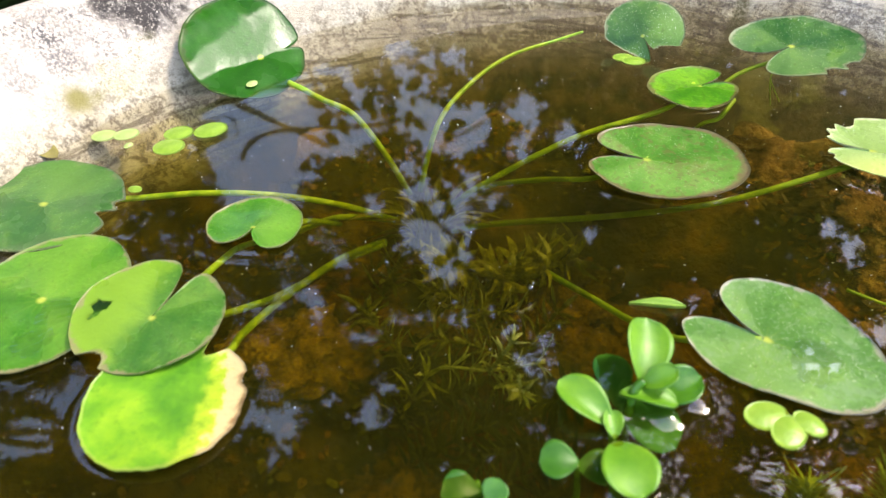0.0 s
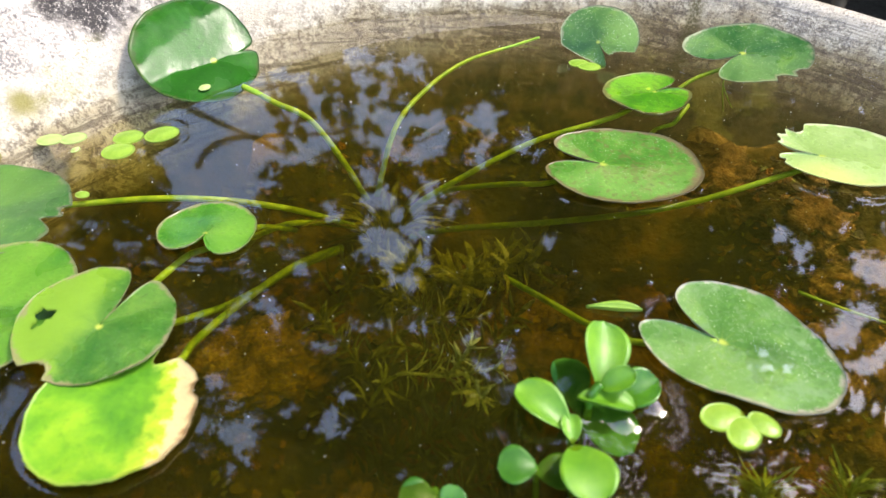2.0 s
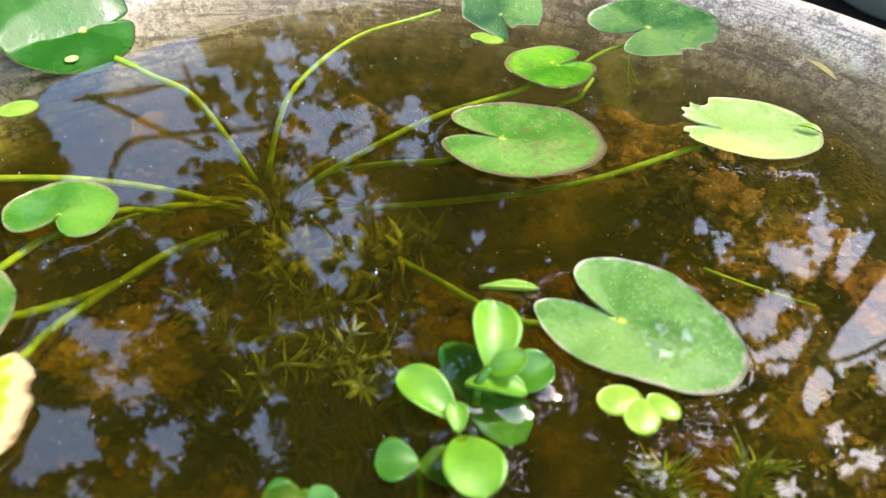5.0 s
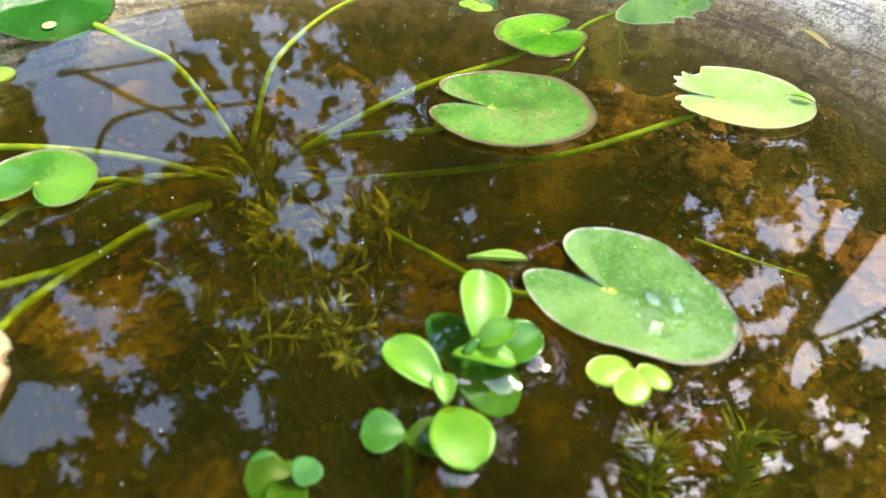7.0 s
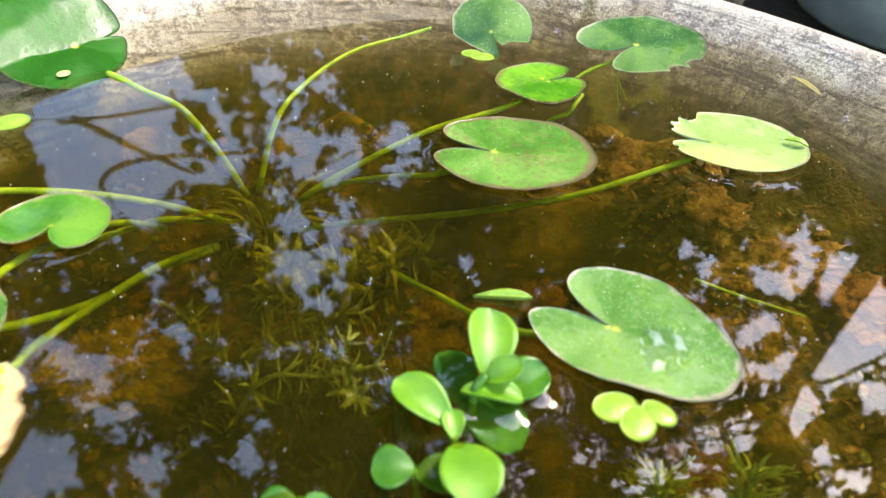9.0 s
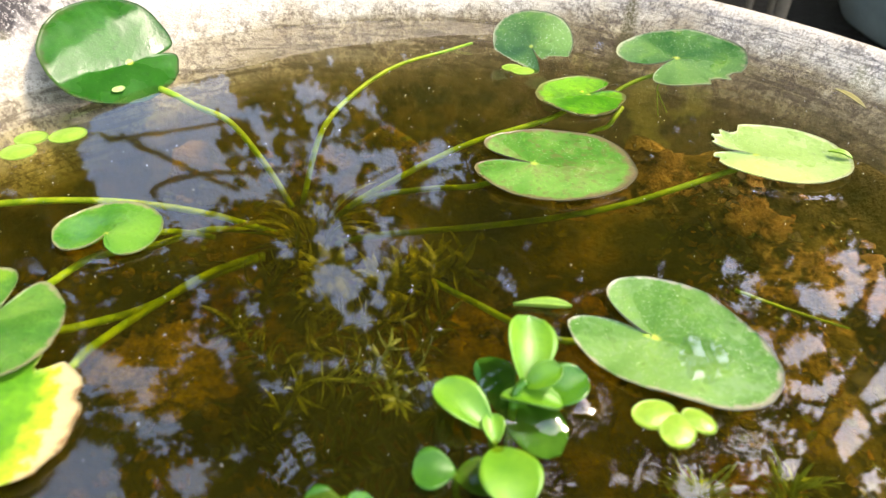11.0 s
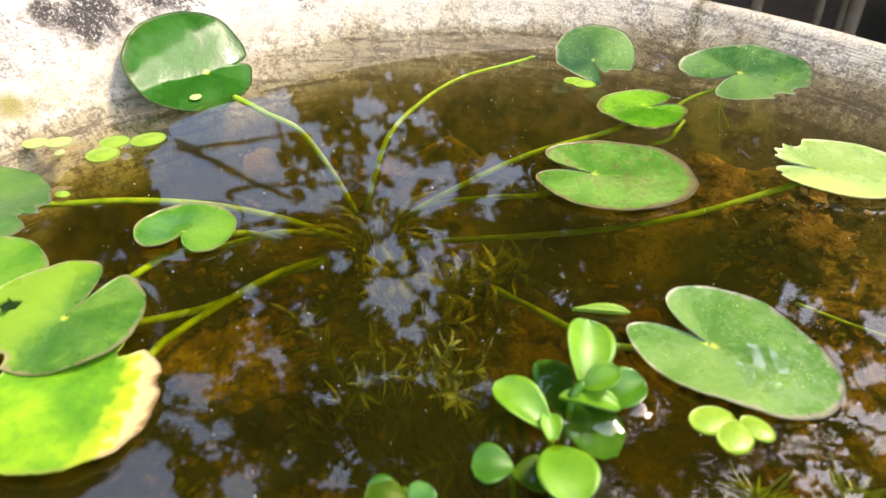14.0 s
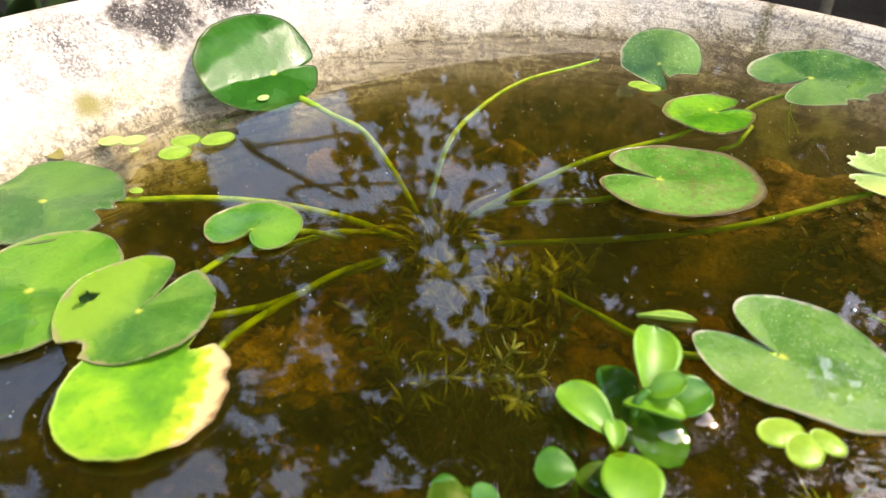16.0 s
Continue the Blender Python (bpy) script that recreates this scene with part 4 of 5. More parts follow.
weed([(0.0180, 0.1640, -0.020), (0.0210, 0.1580, -0.014), (0.0229, 0.1523, -0.010)], 4, 0.0060, "pale olive sprig of water weed near the surface", 53, SPRIG, 0.0014, 6)


def rosette():
    rnd = random.Random(8)
    o = Vector((-0.004, 0.272, -0.052))
    top = thing("rosette_plant", Matrix.Translation(o), "brown-green crown of straps from which the stalks rise", "plant")
    V, Fc = tube([(0, 0, -0.012), (0, 0, 0.0), (0.001, 0.001, 0.010)], 0.006, 0.003, sides=12)
    part("crown_base", mesh("crown_base", V, Fc, STRAP), top)
    for k in range(30):
        a = rnd.uniform(0, 6.283)
        L = rnd.uniform(0.016, 0.040)
        b = Vector((math.cos(a), math.sin(a), 0))
        base = b * 0.004 + Vector((0, 0, rnd.uniform(0.0, 0.01)))
        tip = base + b * L * 0.9 + Vector((0, 0, L * rnd.uniform(-0.25, 0.6)))
        V, Fc = blade(base, tip, rnd.uniform(0.0018, 0.0034), up=(0, 0, 1), cup=0.15, fat=0.5, thick=0.0004, bend=rnd.uniform(0.05, 0.45), n=9, w=2, point=0.7)
        part("strap", mesh("strap", V, Fc, STRAP), top)


rosette()

# ---- rotting leaves on the mud ----


def litter(x, y, z, size, flat, turn, seed, mat):
    """A torn, crumpled mass of rotted leaf, half sunk in the mud."""
    V, Fc = [], []
    rings, seg = 26, 64
    for i in range(rings + 1):
        p = math.pi * i / rings
        for k in range(seg):
            a = 2 * math.pi * k / seg
            d = Vector((math.sin(p) * math.cos(a), math.sin(p) * math.sin(a), math.cos(p)))
            r = 1 + 0.7 * noise.noise(d * 1.4 + Vector((seed * 3.1, 0, 0))) + 0.30 * noise.noise(d * 4 + Vector((0, seed * 2.3, 0))) + 0.30 * noise.noise(d * 10 + Vector((0, 0, seed))) + 0.16 * noise.noise(d * 24 + Vector((seed, 0, 0)))
            V.append((d.x * r * size, d.y * r * size * 0.75, d.z * r * size * flat * 0.7))
    for i in range(rings):
        for k in range(seg):
            j = (k + 1) % seg
            Fc.append((i * seg + k, (i + 1) * seg + k, (i + 1) * seg + j, i * seg + j))
    ob = new("rotted_clump", mesh("rotted_clump", V, Fc, mat))
    ob.matrix_world = pose(x, y, z, 6 * math.sin(seed), 6 * math.cos(seed), turn)
    tagged(ob, "rust-brown clump of rotted leaves lying in the mud", "debris", "rotted clumps")


# clumps near the tub's middle are added to brighten the water like sunlit murk
for k, (x, y, z, size, flat, turn, mat) in enumerate([(-0.053, 0.194, -0.034, 0.023, 0.30, 20, LITTER_PALE), (0.160, 0.312, -0.046, 0.026, 0.3, -30, LITTER_PALE), (0.016, 0.160, -0.052, 0.022, 0.3, 70, LITTER), (0.190, 0.262, -0.040, 0.024, 0.3, 100, LITTER_PALE),
        (0.200, 0.225, -0.040, 0.024, 0.35, 15, LITTER_PALE), (0.150, 0.215, -0.050, 0.018, 0.3, -60, LITTER), (-0.014, 0.138, -0.048, 0.020, 0.3, 150, LITTER_PALE), (0.060, 0.238, -0.056, 0.014, 0.4, 40, LITTER), (-0.045, 0.250, -0.056, 0.013, 0.4, 10, LITTER),
        (0.040, 0.125, -0.056, 0.018, 0.3, 80, LITTER), (0.130, 0.140, -0.052, 0.017, 0.35, 0, LITTER), (0.175, 0.185, -0.044, 0.022, 0.3, 35, LITTER_PALE), (0.215, 0.195, -0.034, 0.018, 0.3, 75, LITTER), (0.165, 0.245, -0.046, 0.016, 0.4, 25, LITTER_PALE),
        (0.130, 0.290, -0.054, 0.018, 0.3, 5, LITTER_PALE), (0.048, 0.224, -0.044, 0.018, 0.30, 50, LITTER_PALE), (0.038, 0.203, -0.044, 0.019, 0.30, 120, LITTER_PALE), (0.074, 0.214, -0.048, 0.014, 0.3, 15, LITTER_PALE), (0.012, 0.226, -0.050, 0.012, 0.35, 70, LITTER_PALE), (0.100, 0.222, -0.048, 0.012, 0.35, 95, LITTER), (0.060, 0.196, -0.047, 0.016, 0.3, 140, LITTER_PALE), (0.052, 0.178, -0.050, 0.014, 0.3, 20, LITTER), (0.086, 0.190, -0.047, 0.015, 0.3, 75, LITTER_PALE), (0.026, 0.240, -0.049, 0.013, 0.3, 160, LITTER), (0.004, 0.212, -0.048, 0.014, 0.3, 10, LITTER_PALE), (-0.022, 0.222, -0.050, 0.013, 0.3, 90, LITTER), (0.020, 0.190, -0.048, 0.014, 0.3, 130, LITTER), (0.205, 0.290, -0.034, 0.018, 0.3, 60, LITTER_PALE)]):
    litter(x, y, z, size, flat, turn, k + 1, mat)


def flakes():
    """Crumbs and torn flakes of rotten leaf strewn over the mud."""
    rnd = random.Random(12)
    for name, count, mat, lo, hi in (("leaf_crumbs", 1500, LITTER, 0.0008, 0.0030), ("pale_crumbs", 1300, LITTER_PALE, 0.0008, 0.0040), ("black_crumbs", 1600, BARK, 0.001, 0.0045), ("olive_crumbs", 1200, WEED, 0.0008, 0.003)):
        V, Fc = [], []
        for _ in range(count):
            a, r = rnd.uniform(0, 6.283), 0.205 * math.sqrt(rnd.random())
            x, y = r * math.cos(a), r * math.sin(a)
            if noise.noise((x * 11, y * 11, len(name))) < rnd.uniform(-0.3, 0.35):
                continue
            z = -0.0565 + 0.016 * noise.noise((x * 14, y * 14, 1)) + 0.009 * noise.noise((x * 45, y * 45, 2)) + 0.012 * (r / 0.222) ** 6 + 0.16 * max(0.0, x - 0.05)
            s = rnd.uniform(lo, hi)
            R = Euler((rnd.uniform(-0.6, 0.6), rnd.uniform(-0.6, 0.6), rnd.uniform(0, 6.283))).to_matrix()
            n0, k = len(V), rnd.randint(6, 9)
            rim = [Vector((math.cos(6.283 * q / k) * s * rnd.uniform(0.6, 1.2), math.sin(6.283 * q / k) * s * rnd.uniform(0.4, 0.9), rnd.uniform(-0.2, 0.2) * s)) for q in range(k)]
            for h in (0.0, -0.0005):
                V += [Vector((x + 0.042, y + 0.158, z + h)) + R @ q for q in rim]
            Fc.append(tuple(range(n0, n0 + k)))
            Fc.append(tuple(range(n0 + 2 * k - 1, n0 + k - 1, -1)))
            Fc += [(n0 + q, n0 + k + q, n0 + k + (q + 1) % k, n0 + (q + 1) % k) for q in range(k)]
        tagged(new(name, mesh(name, V, Fc, mat, smooth=False)), "crumbs of rotten plants strewn over the mud", "debris", kind="stuff")


flakes()

# ---- water ----
def build_water():
    rings, seg = 240, 460
    cx, cy, R = 0.0385, 0.1566, 0.2478
    r, ang = np.meshgrid(R * np.arange(rings + 1) / rings, 2 * math.pi * np.arange(seg) / seg, indexing="ij")
    x, y = (cx + r * np.cos(ang)).ravel(), (cy + r * np.sin(ang)).ravel()
    z = 0.0010 * np.exp(-(R - r.ravel()) / 0.003)
    uneven = 1 + 0.35 * np.sin(x * 90 + 1.3) * np.sin(y * 75 + 0.4)
    ring = lambda d, high, long: high * np.exp(-np.abs(d) / long)
    wave = lambda d, high: np.where(d > 0, high * np.sin(d * 2100) * np.exp(-d / 0.006), 0.0)
    # the water climbs at each leaf, and small rings run out from it
    for px, py, be, pa, pb, lean in PADS:
        c, s = math.cos(radians(be)), math.sin(radians(be))
        u, v = (x - px) * c + (y - py) * s, -(x - px) * s + (y - py) * c
        d = (np.hypot(u / pa, v / pb) - 1) * min(pa, pb)
        z += (ring(d, 0.00045, 0.0026) + wave(d, 0.000022)) * uneven
    for px, py, pr in DUCK:
        d = np.hypot(x - px, y - py) - pr
        z += ring(d, 0.0004, 0.002) + wave(d, 0.00001)
    for px, py, pr, ph in ((0.052, 0.140, 0.007, 0.0016), (0.068, 0.142, 0.005, 0.0012), (0.045, 0.127, 0.003, 0.0012), (0.034, 0.142, 0.004, 0.0010), (0.047, 0.115, 0.008, 0.0010), (0.028, 0.1215, 0.005, 0.0003), (0.003, 0.116, 0.006, 0.0003), (0.068, 0.176, 0.003, 0.0006)):
        d = np.maximum(np.hypot(x - px, y - py) - pr, 0.0)
        z += ring(d, ph, 0.0032) + wave(d, 0.000012)
    # bumps where leaves pierce the water, placed and rounded to glint for the camera
    for px, py in ((0.0640, 0.1448), (0.0707, 0.1383), (0.0619, 0.1327)):
        z += 0.0017 * np.exp(-((x - px) ** 2 + (y - py) ** 2) / (2 * 0.0026 ** 2))
    V = list(zip(x.tolist(), y.tolist(), z.tolist()))
    Fc = [(i * seg + k, (i + 1) * seg + k, (i + 1) * seg + (k + 1) % seg, i * seg + (k + 1) % seg) for i in range(rings) for k in range(seg)]
    ob = new("water", mesh("water", V, Fc, WATER))
    ob.visible_shadow = False
    tagged(ob, "still brown pond water mirroring trees and sky", "water", kind="structure")


build_water()


def haze_sheets():
    """Stacked tinted sheets that imitate the haze of murky water, dimming more with depth."""
    m = bpy.data.materials.new("murk_haze")
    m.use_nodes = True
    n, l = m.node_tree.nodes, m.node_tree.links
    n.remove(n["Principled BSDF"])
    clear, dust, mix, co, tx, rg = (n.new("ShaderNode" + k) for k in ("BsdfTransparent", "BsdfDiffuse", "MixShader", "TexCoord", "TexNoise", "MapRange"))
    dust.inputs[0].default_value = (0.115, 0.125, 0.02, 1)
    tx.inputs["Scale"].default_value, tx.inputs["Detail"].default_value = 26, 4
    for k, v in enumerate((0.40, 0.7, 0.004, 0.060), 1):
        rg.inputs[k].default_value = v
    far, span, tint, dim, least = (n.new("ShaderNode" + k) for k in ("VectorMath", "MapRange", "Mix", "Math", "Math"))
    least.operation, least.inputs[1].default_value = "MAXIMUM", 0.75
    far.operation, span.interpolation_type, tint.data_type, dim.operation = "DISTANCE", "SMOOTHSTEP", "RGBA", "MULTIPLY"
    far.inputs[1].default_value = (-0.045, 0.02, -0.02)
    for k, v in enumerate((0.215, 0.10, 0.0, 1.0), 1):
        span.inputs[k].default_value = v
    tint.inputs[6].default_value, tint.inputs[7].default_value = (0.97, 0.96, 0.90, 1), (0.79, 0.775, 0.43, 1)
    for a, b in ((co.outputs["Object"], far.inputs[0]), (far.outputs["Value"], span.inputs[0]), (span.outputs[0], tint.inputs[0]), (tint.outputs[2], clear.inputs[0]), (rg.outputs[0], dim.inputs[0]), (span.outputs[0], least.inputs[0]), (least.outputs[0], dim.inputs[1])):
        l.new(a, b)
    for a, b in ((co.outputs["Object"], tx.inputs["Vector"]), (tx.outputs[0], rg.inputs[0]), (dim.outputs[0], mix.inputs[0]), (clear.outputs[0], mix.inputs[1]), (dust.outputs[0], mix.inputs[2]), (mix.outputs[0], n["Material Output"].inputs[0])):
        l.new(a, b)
    top = thing("murk_haze_sheets", Matrix.Translation((0.041, 0.157, 0)), "stacked tinted sheets imitating the haze of murky pond water", "silt", kind="structure")
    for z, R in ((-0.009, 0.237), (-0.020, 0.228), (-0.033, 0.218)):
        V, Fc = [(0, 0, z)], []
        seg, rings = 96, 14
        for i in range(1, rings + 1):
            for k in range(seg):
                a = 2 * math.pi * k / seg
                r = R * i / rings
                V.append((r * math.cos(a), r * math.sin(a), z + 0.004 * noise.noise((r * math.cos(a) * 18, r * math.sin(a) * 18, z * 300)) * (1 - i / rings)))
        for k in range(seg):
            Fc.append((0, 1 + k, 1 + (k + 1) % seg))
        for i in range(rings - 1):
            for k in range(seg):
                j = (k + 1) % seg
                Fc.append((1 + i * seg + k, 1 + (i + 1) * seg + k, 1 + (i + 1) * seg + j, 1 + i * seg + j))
        part("haze_layer", mesh("haze_layer", V, Fc, m), top)


haze_sheets()


def specks():
    rnd = random.Random(4)
    V, Fc = [], []
    for _ in range(1500):
        a, r = rnd.uniform(0, 6.283), 0.235 * math.sqrt(rnd.random())
        x, y, z = 0.0385 + r * math.cos(a), 0.1566 + r * math.sin(a), rnd.choice((0.0006, 0.0006, -0.004, -0.012))
        s = rnd.choice((0.0001, 0.00012, 0.00015, 0.0002, 0.00028))
        n0 = len(V)
        V += [(x + s, y, z), (x, y + s * 0.8, z), (x - s, y, z), (x, y - s * 0.8, z), (x, y, z + s), (x, y, z - s)]
        Fc += [tuple(n0 + i for i in f) for f in ((0, 1, 4), (1, 2, 4), (2, 3, 4), (3, 0, 4), (1, 0, 5), (2, 1, 5), (3, 2, 5), (0, 3, 5))]
    tagged(new("floating_specks", mesh("floating_specks", V, Fc, SPECK)), "pale specks of dust adrift on the water", "debris", kind="stuff")


specks()

# ---- garden ----
V, Fc = [], []
N = 60
for i in range(N + 1):
    for j in range(N + 1):
        u, v = i / N * 2 - 1, j / N * 2 - 1
        x, y = math.copysign(abs(u) ** 3, u) * 400, math.copysign(abs(v) ** 3, v) * 400
        V.append((x, y, -0.20 + 0.02 * noise.noise((x * 2, y * 2, 0)) * min(1, max(0.0, math.hypot(x, y) - 0.4))))
for i in range(N):
    for j in range(N):
        a = i * (N + 1) + j
        Fc.append((a, a + N + 1, a + N + 2, a + 1))
tagged(new("ground", mesh("ground", V, Fc, SOIL)), "dark bare garden soil", "ground", kind="structure")

# canopy openings to the sky, fitted to the camera's mirrored view: bearing, height in degrees
MIRRORED_EYE = Vector((0.010, 0.0, -0.166))
GAPS_WEST = [
    [(-19.0, 25.4), (-9.4, 25.8), (-8.3, 28.7), (-9.9, 30.5), (-10.5, 32.1), (-10.8, 33.5), (-12.5, 34.5), (-10.7, 35.5), (-12.6, 35.5), (-18.9, 34.9), (-20.1, 31.6), (-20.2, 28.6)],
    [(-9.6, 28.0), (-6.9, 28.4), (-5.1, 28.9), (-5.4, 32.5), (-5.9, 33.3), (-8.5, 34.0), (-10.9, 33.7)],
    [(-23.6, 41.5), (-22.3, 43.4), (-20.0, 44.6), (-21.9, 45.2), (-23.5, 44.4), (-24.2, 42.5)],
    [(-24.0, 46.0), (-20.3, 48.4), (-22.6, 48.4)],
]
GAPS_CORNER = [
    [(-40.5, 35.6), (-33.5, 37.0), (-35.1, 39.4), (-34.7, 41.8), (-40.1, 43.6), (-43.7, 42.7)],
    [(-36.6, 45.6), (-30.8, 46.8), (-25.8, 48.1), (-26.6, 51.1), (-34.2, 50.4), (-37.7, 48.1)],
    [(-43.1, 43.3), (-41.0, 45.1), (-41.1, 46.7), (-44.4, 45.2)],
    [(-21.5, 51.5), (-18.1, 51.0), (-18.5, 52.9), (-20.8, 52.9)],
    [(-11.7, 53.0), (-8.9, 52.1), (-9.8, 53.8)],
]
GAPS_MIDDLE = [
    [(-3.9, 26.9), (-3.1, 26.2), (-1.8, 27.0), (-3.2, 27.7)],
    [(-3.1, 28.0), (-2.0, 28.8), (-3.0, 29.0)],
    [(-0.8, 27.7), (1.9, 27.6), (2.0, 28.7), (-0.2, 29.1)],
    [(-2.8, 29.2), (-0.8, 29.4), (-1.3, 30.3), (-3.1, 30.7)],
    [(-2.9, 31.1), (-0.8, 30.8), (-1.9, 33.3), (-3.4, 33.1)],
    [(-0.6, 31.1), (1.2, 31.8), (3.6, 31.3), (3.8, 34.2), (2.9, 34.5), (1.7, 34.4), (-0.5, 34.4), (-1.9, 33.4)],
    [(6.2, 31.6), (7.8, 30.7), (8.5, 31.8), (7.3, 32.7), (6.3, 32.3)],
    [(6.6, 33.9), (7.7, 33.3), (7.2, 34.8)],
    [(2.0, 36.2), (3.1, 36.8), (2.5, 37.6)],
]
GAPS_HIGH = [
    [(-3.6, 37.2), (-0.6, 36.6), (1.7, 37.2), (2.3, 39.4), (-2.2, 39.0)],
    [(-3.6, 39.5), (1.4, 39.6), (2.7, 42.3), (0.3, 44.2), (-1.3, 43.4), (-3.8, 40.8)],
    [(34.3, 37.4), (35.2, 36.8), (35.3, 38.2)],
]
GAPS_EAST = [
    [(42.1, 42.9), (44.5, 40.8), (46.2, 38.2), (46.6, 37.2), (44.4, 36.3), (44.0, 34.3), (44.8, 33.4), (47.0, 34.0), (48.6, 34.9), (50.7, 38.1), (49.1, 40.5), (48.1, 42.6), (47.7, 44.9), (45.9, 44.6), (43.4, 43.3)],
    [(39.3, 36.7), (40.8, 36.0), (42.5, 36.1), (40.6, 33.7), (41.6, 33.1), (42.7, 34.2), (43.0, 35.7), (42.3, 37.0), (40.1, 37.3)],
    [(40.1, 41.7), (40.4, 39.2), (41.8, 38.6), (41.7, 41.8)],
    [(50.5, 40.7), (51.5, 39.8), (52.7, 40.9), (51.6, 41.6)],
    [(48.4, 50.4), (50.2, 50.0), (49.0, 51.3)],
    [(52.4, 46.2), (54.4, 45.4), (53.9, 46.7)],
    [(49.2, 45.6), (50.8, 45.5), (50.8, 46.5)],
]
# where the sun comes through, and the chinks between the leaves: bearing and height from, to, how many, how large
SUN_HOLE = [[(76.5 + 15 * math.cos(k * 0.524), 57.0 + 9 * math.sin(k * 0.524)) for k in range(12)]]
CHINKS = [(-16, -4, 35.5, 43, 9, 0.45), (-22, -6, 43, 54, 12, 0.45), (-3, 9, 34.5, 47, 8, 0.45), (-34, -18, 44, 54, 14, 0.45), (29, 45, 45, 58, 60, 0.45), (40, 56, 47, 58, 6, 0.45), (10, 40, 30, 45, 4, 0.45), (-8, 12, 46, 56, 6, 0.45), (-45, -22, 34, 44, 10, 0.45)]


def chinks():
    rnd = random.Random(77)
    out = []
    for a0, a1, e0, e1, n, size in CHINKS:
        for _ in range(n):
            a, e, L, t = rnd.uniform(a0, a1), rnd.uniform(e0, e1), rnd.uniform(0.45, 1.2) * size, rnd.uniform(0, 6.283)
            out.append([(a + L * math.cos(t + w) * k * 1.3, e + L * math.sin(t + w) * k) for w, k in ((0, 1), (1.9, 0.45), (3.2, 0.9), (4.6, 0.4))])
    return out


GAPS = GAPS_WEST + GAPS_CORNER + GAPS_MIDDLE + GAPS_HIGH + GAPS_EAST + SUN_HOLE + chinks()


def clearance(az, el):
    """How far, in degrees, each point lies outside the nearest opening (below zero: in it)."""
    best = np.full(az.shape, 99.0)
    for g in GAPS:
        c = math.cos(radians(g[0][1]))
        px, py = az * c, el
        q = [(a * c, e) for a, e in g]
        dist, inside = np.full(az.shape, 99.0), np.zeros(az.shape, bool)
        for (x0, y0), (x1, y1) in zip(q, q[1:] + q[:1]):
            dx, dy = x1 - x0, y1 - y0
            t = np.clip(((px - x0) * dx + (py - y0) * dy) / (dx * dx + dy * dy), 0, 1)
            dist = np.minimum(dist, np.hypot(px - x0 - t * dx, py - y0 - t * dy))
            if abs(dy) > 1e-9:
                inside ^= ((y0 > py) != (y1 > py)) & (px < dx * (py - y0) / dy + x0)
        best = np.minimum(best, np.where(inside, -dist, dist))
    return best


def toward(az, el, d):
    """The point d metres out, measured level, at that bearing and height."""
    return MIRRORED_EYE + Vector((math.sin(radians(az)), math.cos(radians(az)), math.tan(radians(el)))) * d


def leaf_at(V, Fc, c, size, turn, tilt, shape=0.55, tip=0.0):
    """An oval or pointed leaf of ten corners with a raised midrib, turned broadside to the mirrored camera."""
    w = (c - MIRRORED_EYE).normalized()
    e1 = w.cross(Vector((0, 0, 1))).normalized()
    e2 = e1.cross(w)
    a, b = e1 * math.cos(turn) + e2 * math.sin(turn), e2 * math.cos(turn) - e1 * math.sin(turn)
    b = (b + w * tilt).normalized()
    n0 = len(V)
    V.append(c + w * size * 0.12)
    for k in range(10):
        t = 2 * math.pi * k / 10
        x = math.cos(t) * (1 + tip * (k == 0))
        V.append(c + a * (x * size) + b * (math.sin(t) * size * shape * (1 - 0.25 * math.cos(t) * (tip > 0))))
    Fc += [(n0, n0 + 1 + k, n0 + 1 + (k + 1) % 10) for k in range(10)]


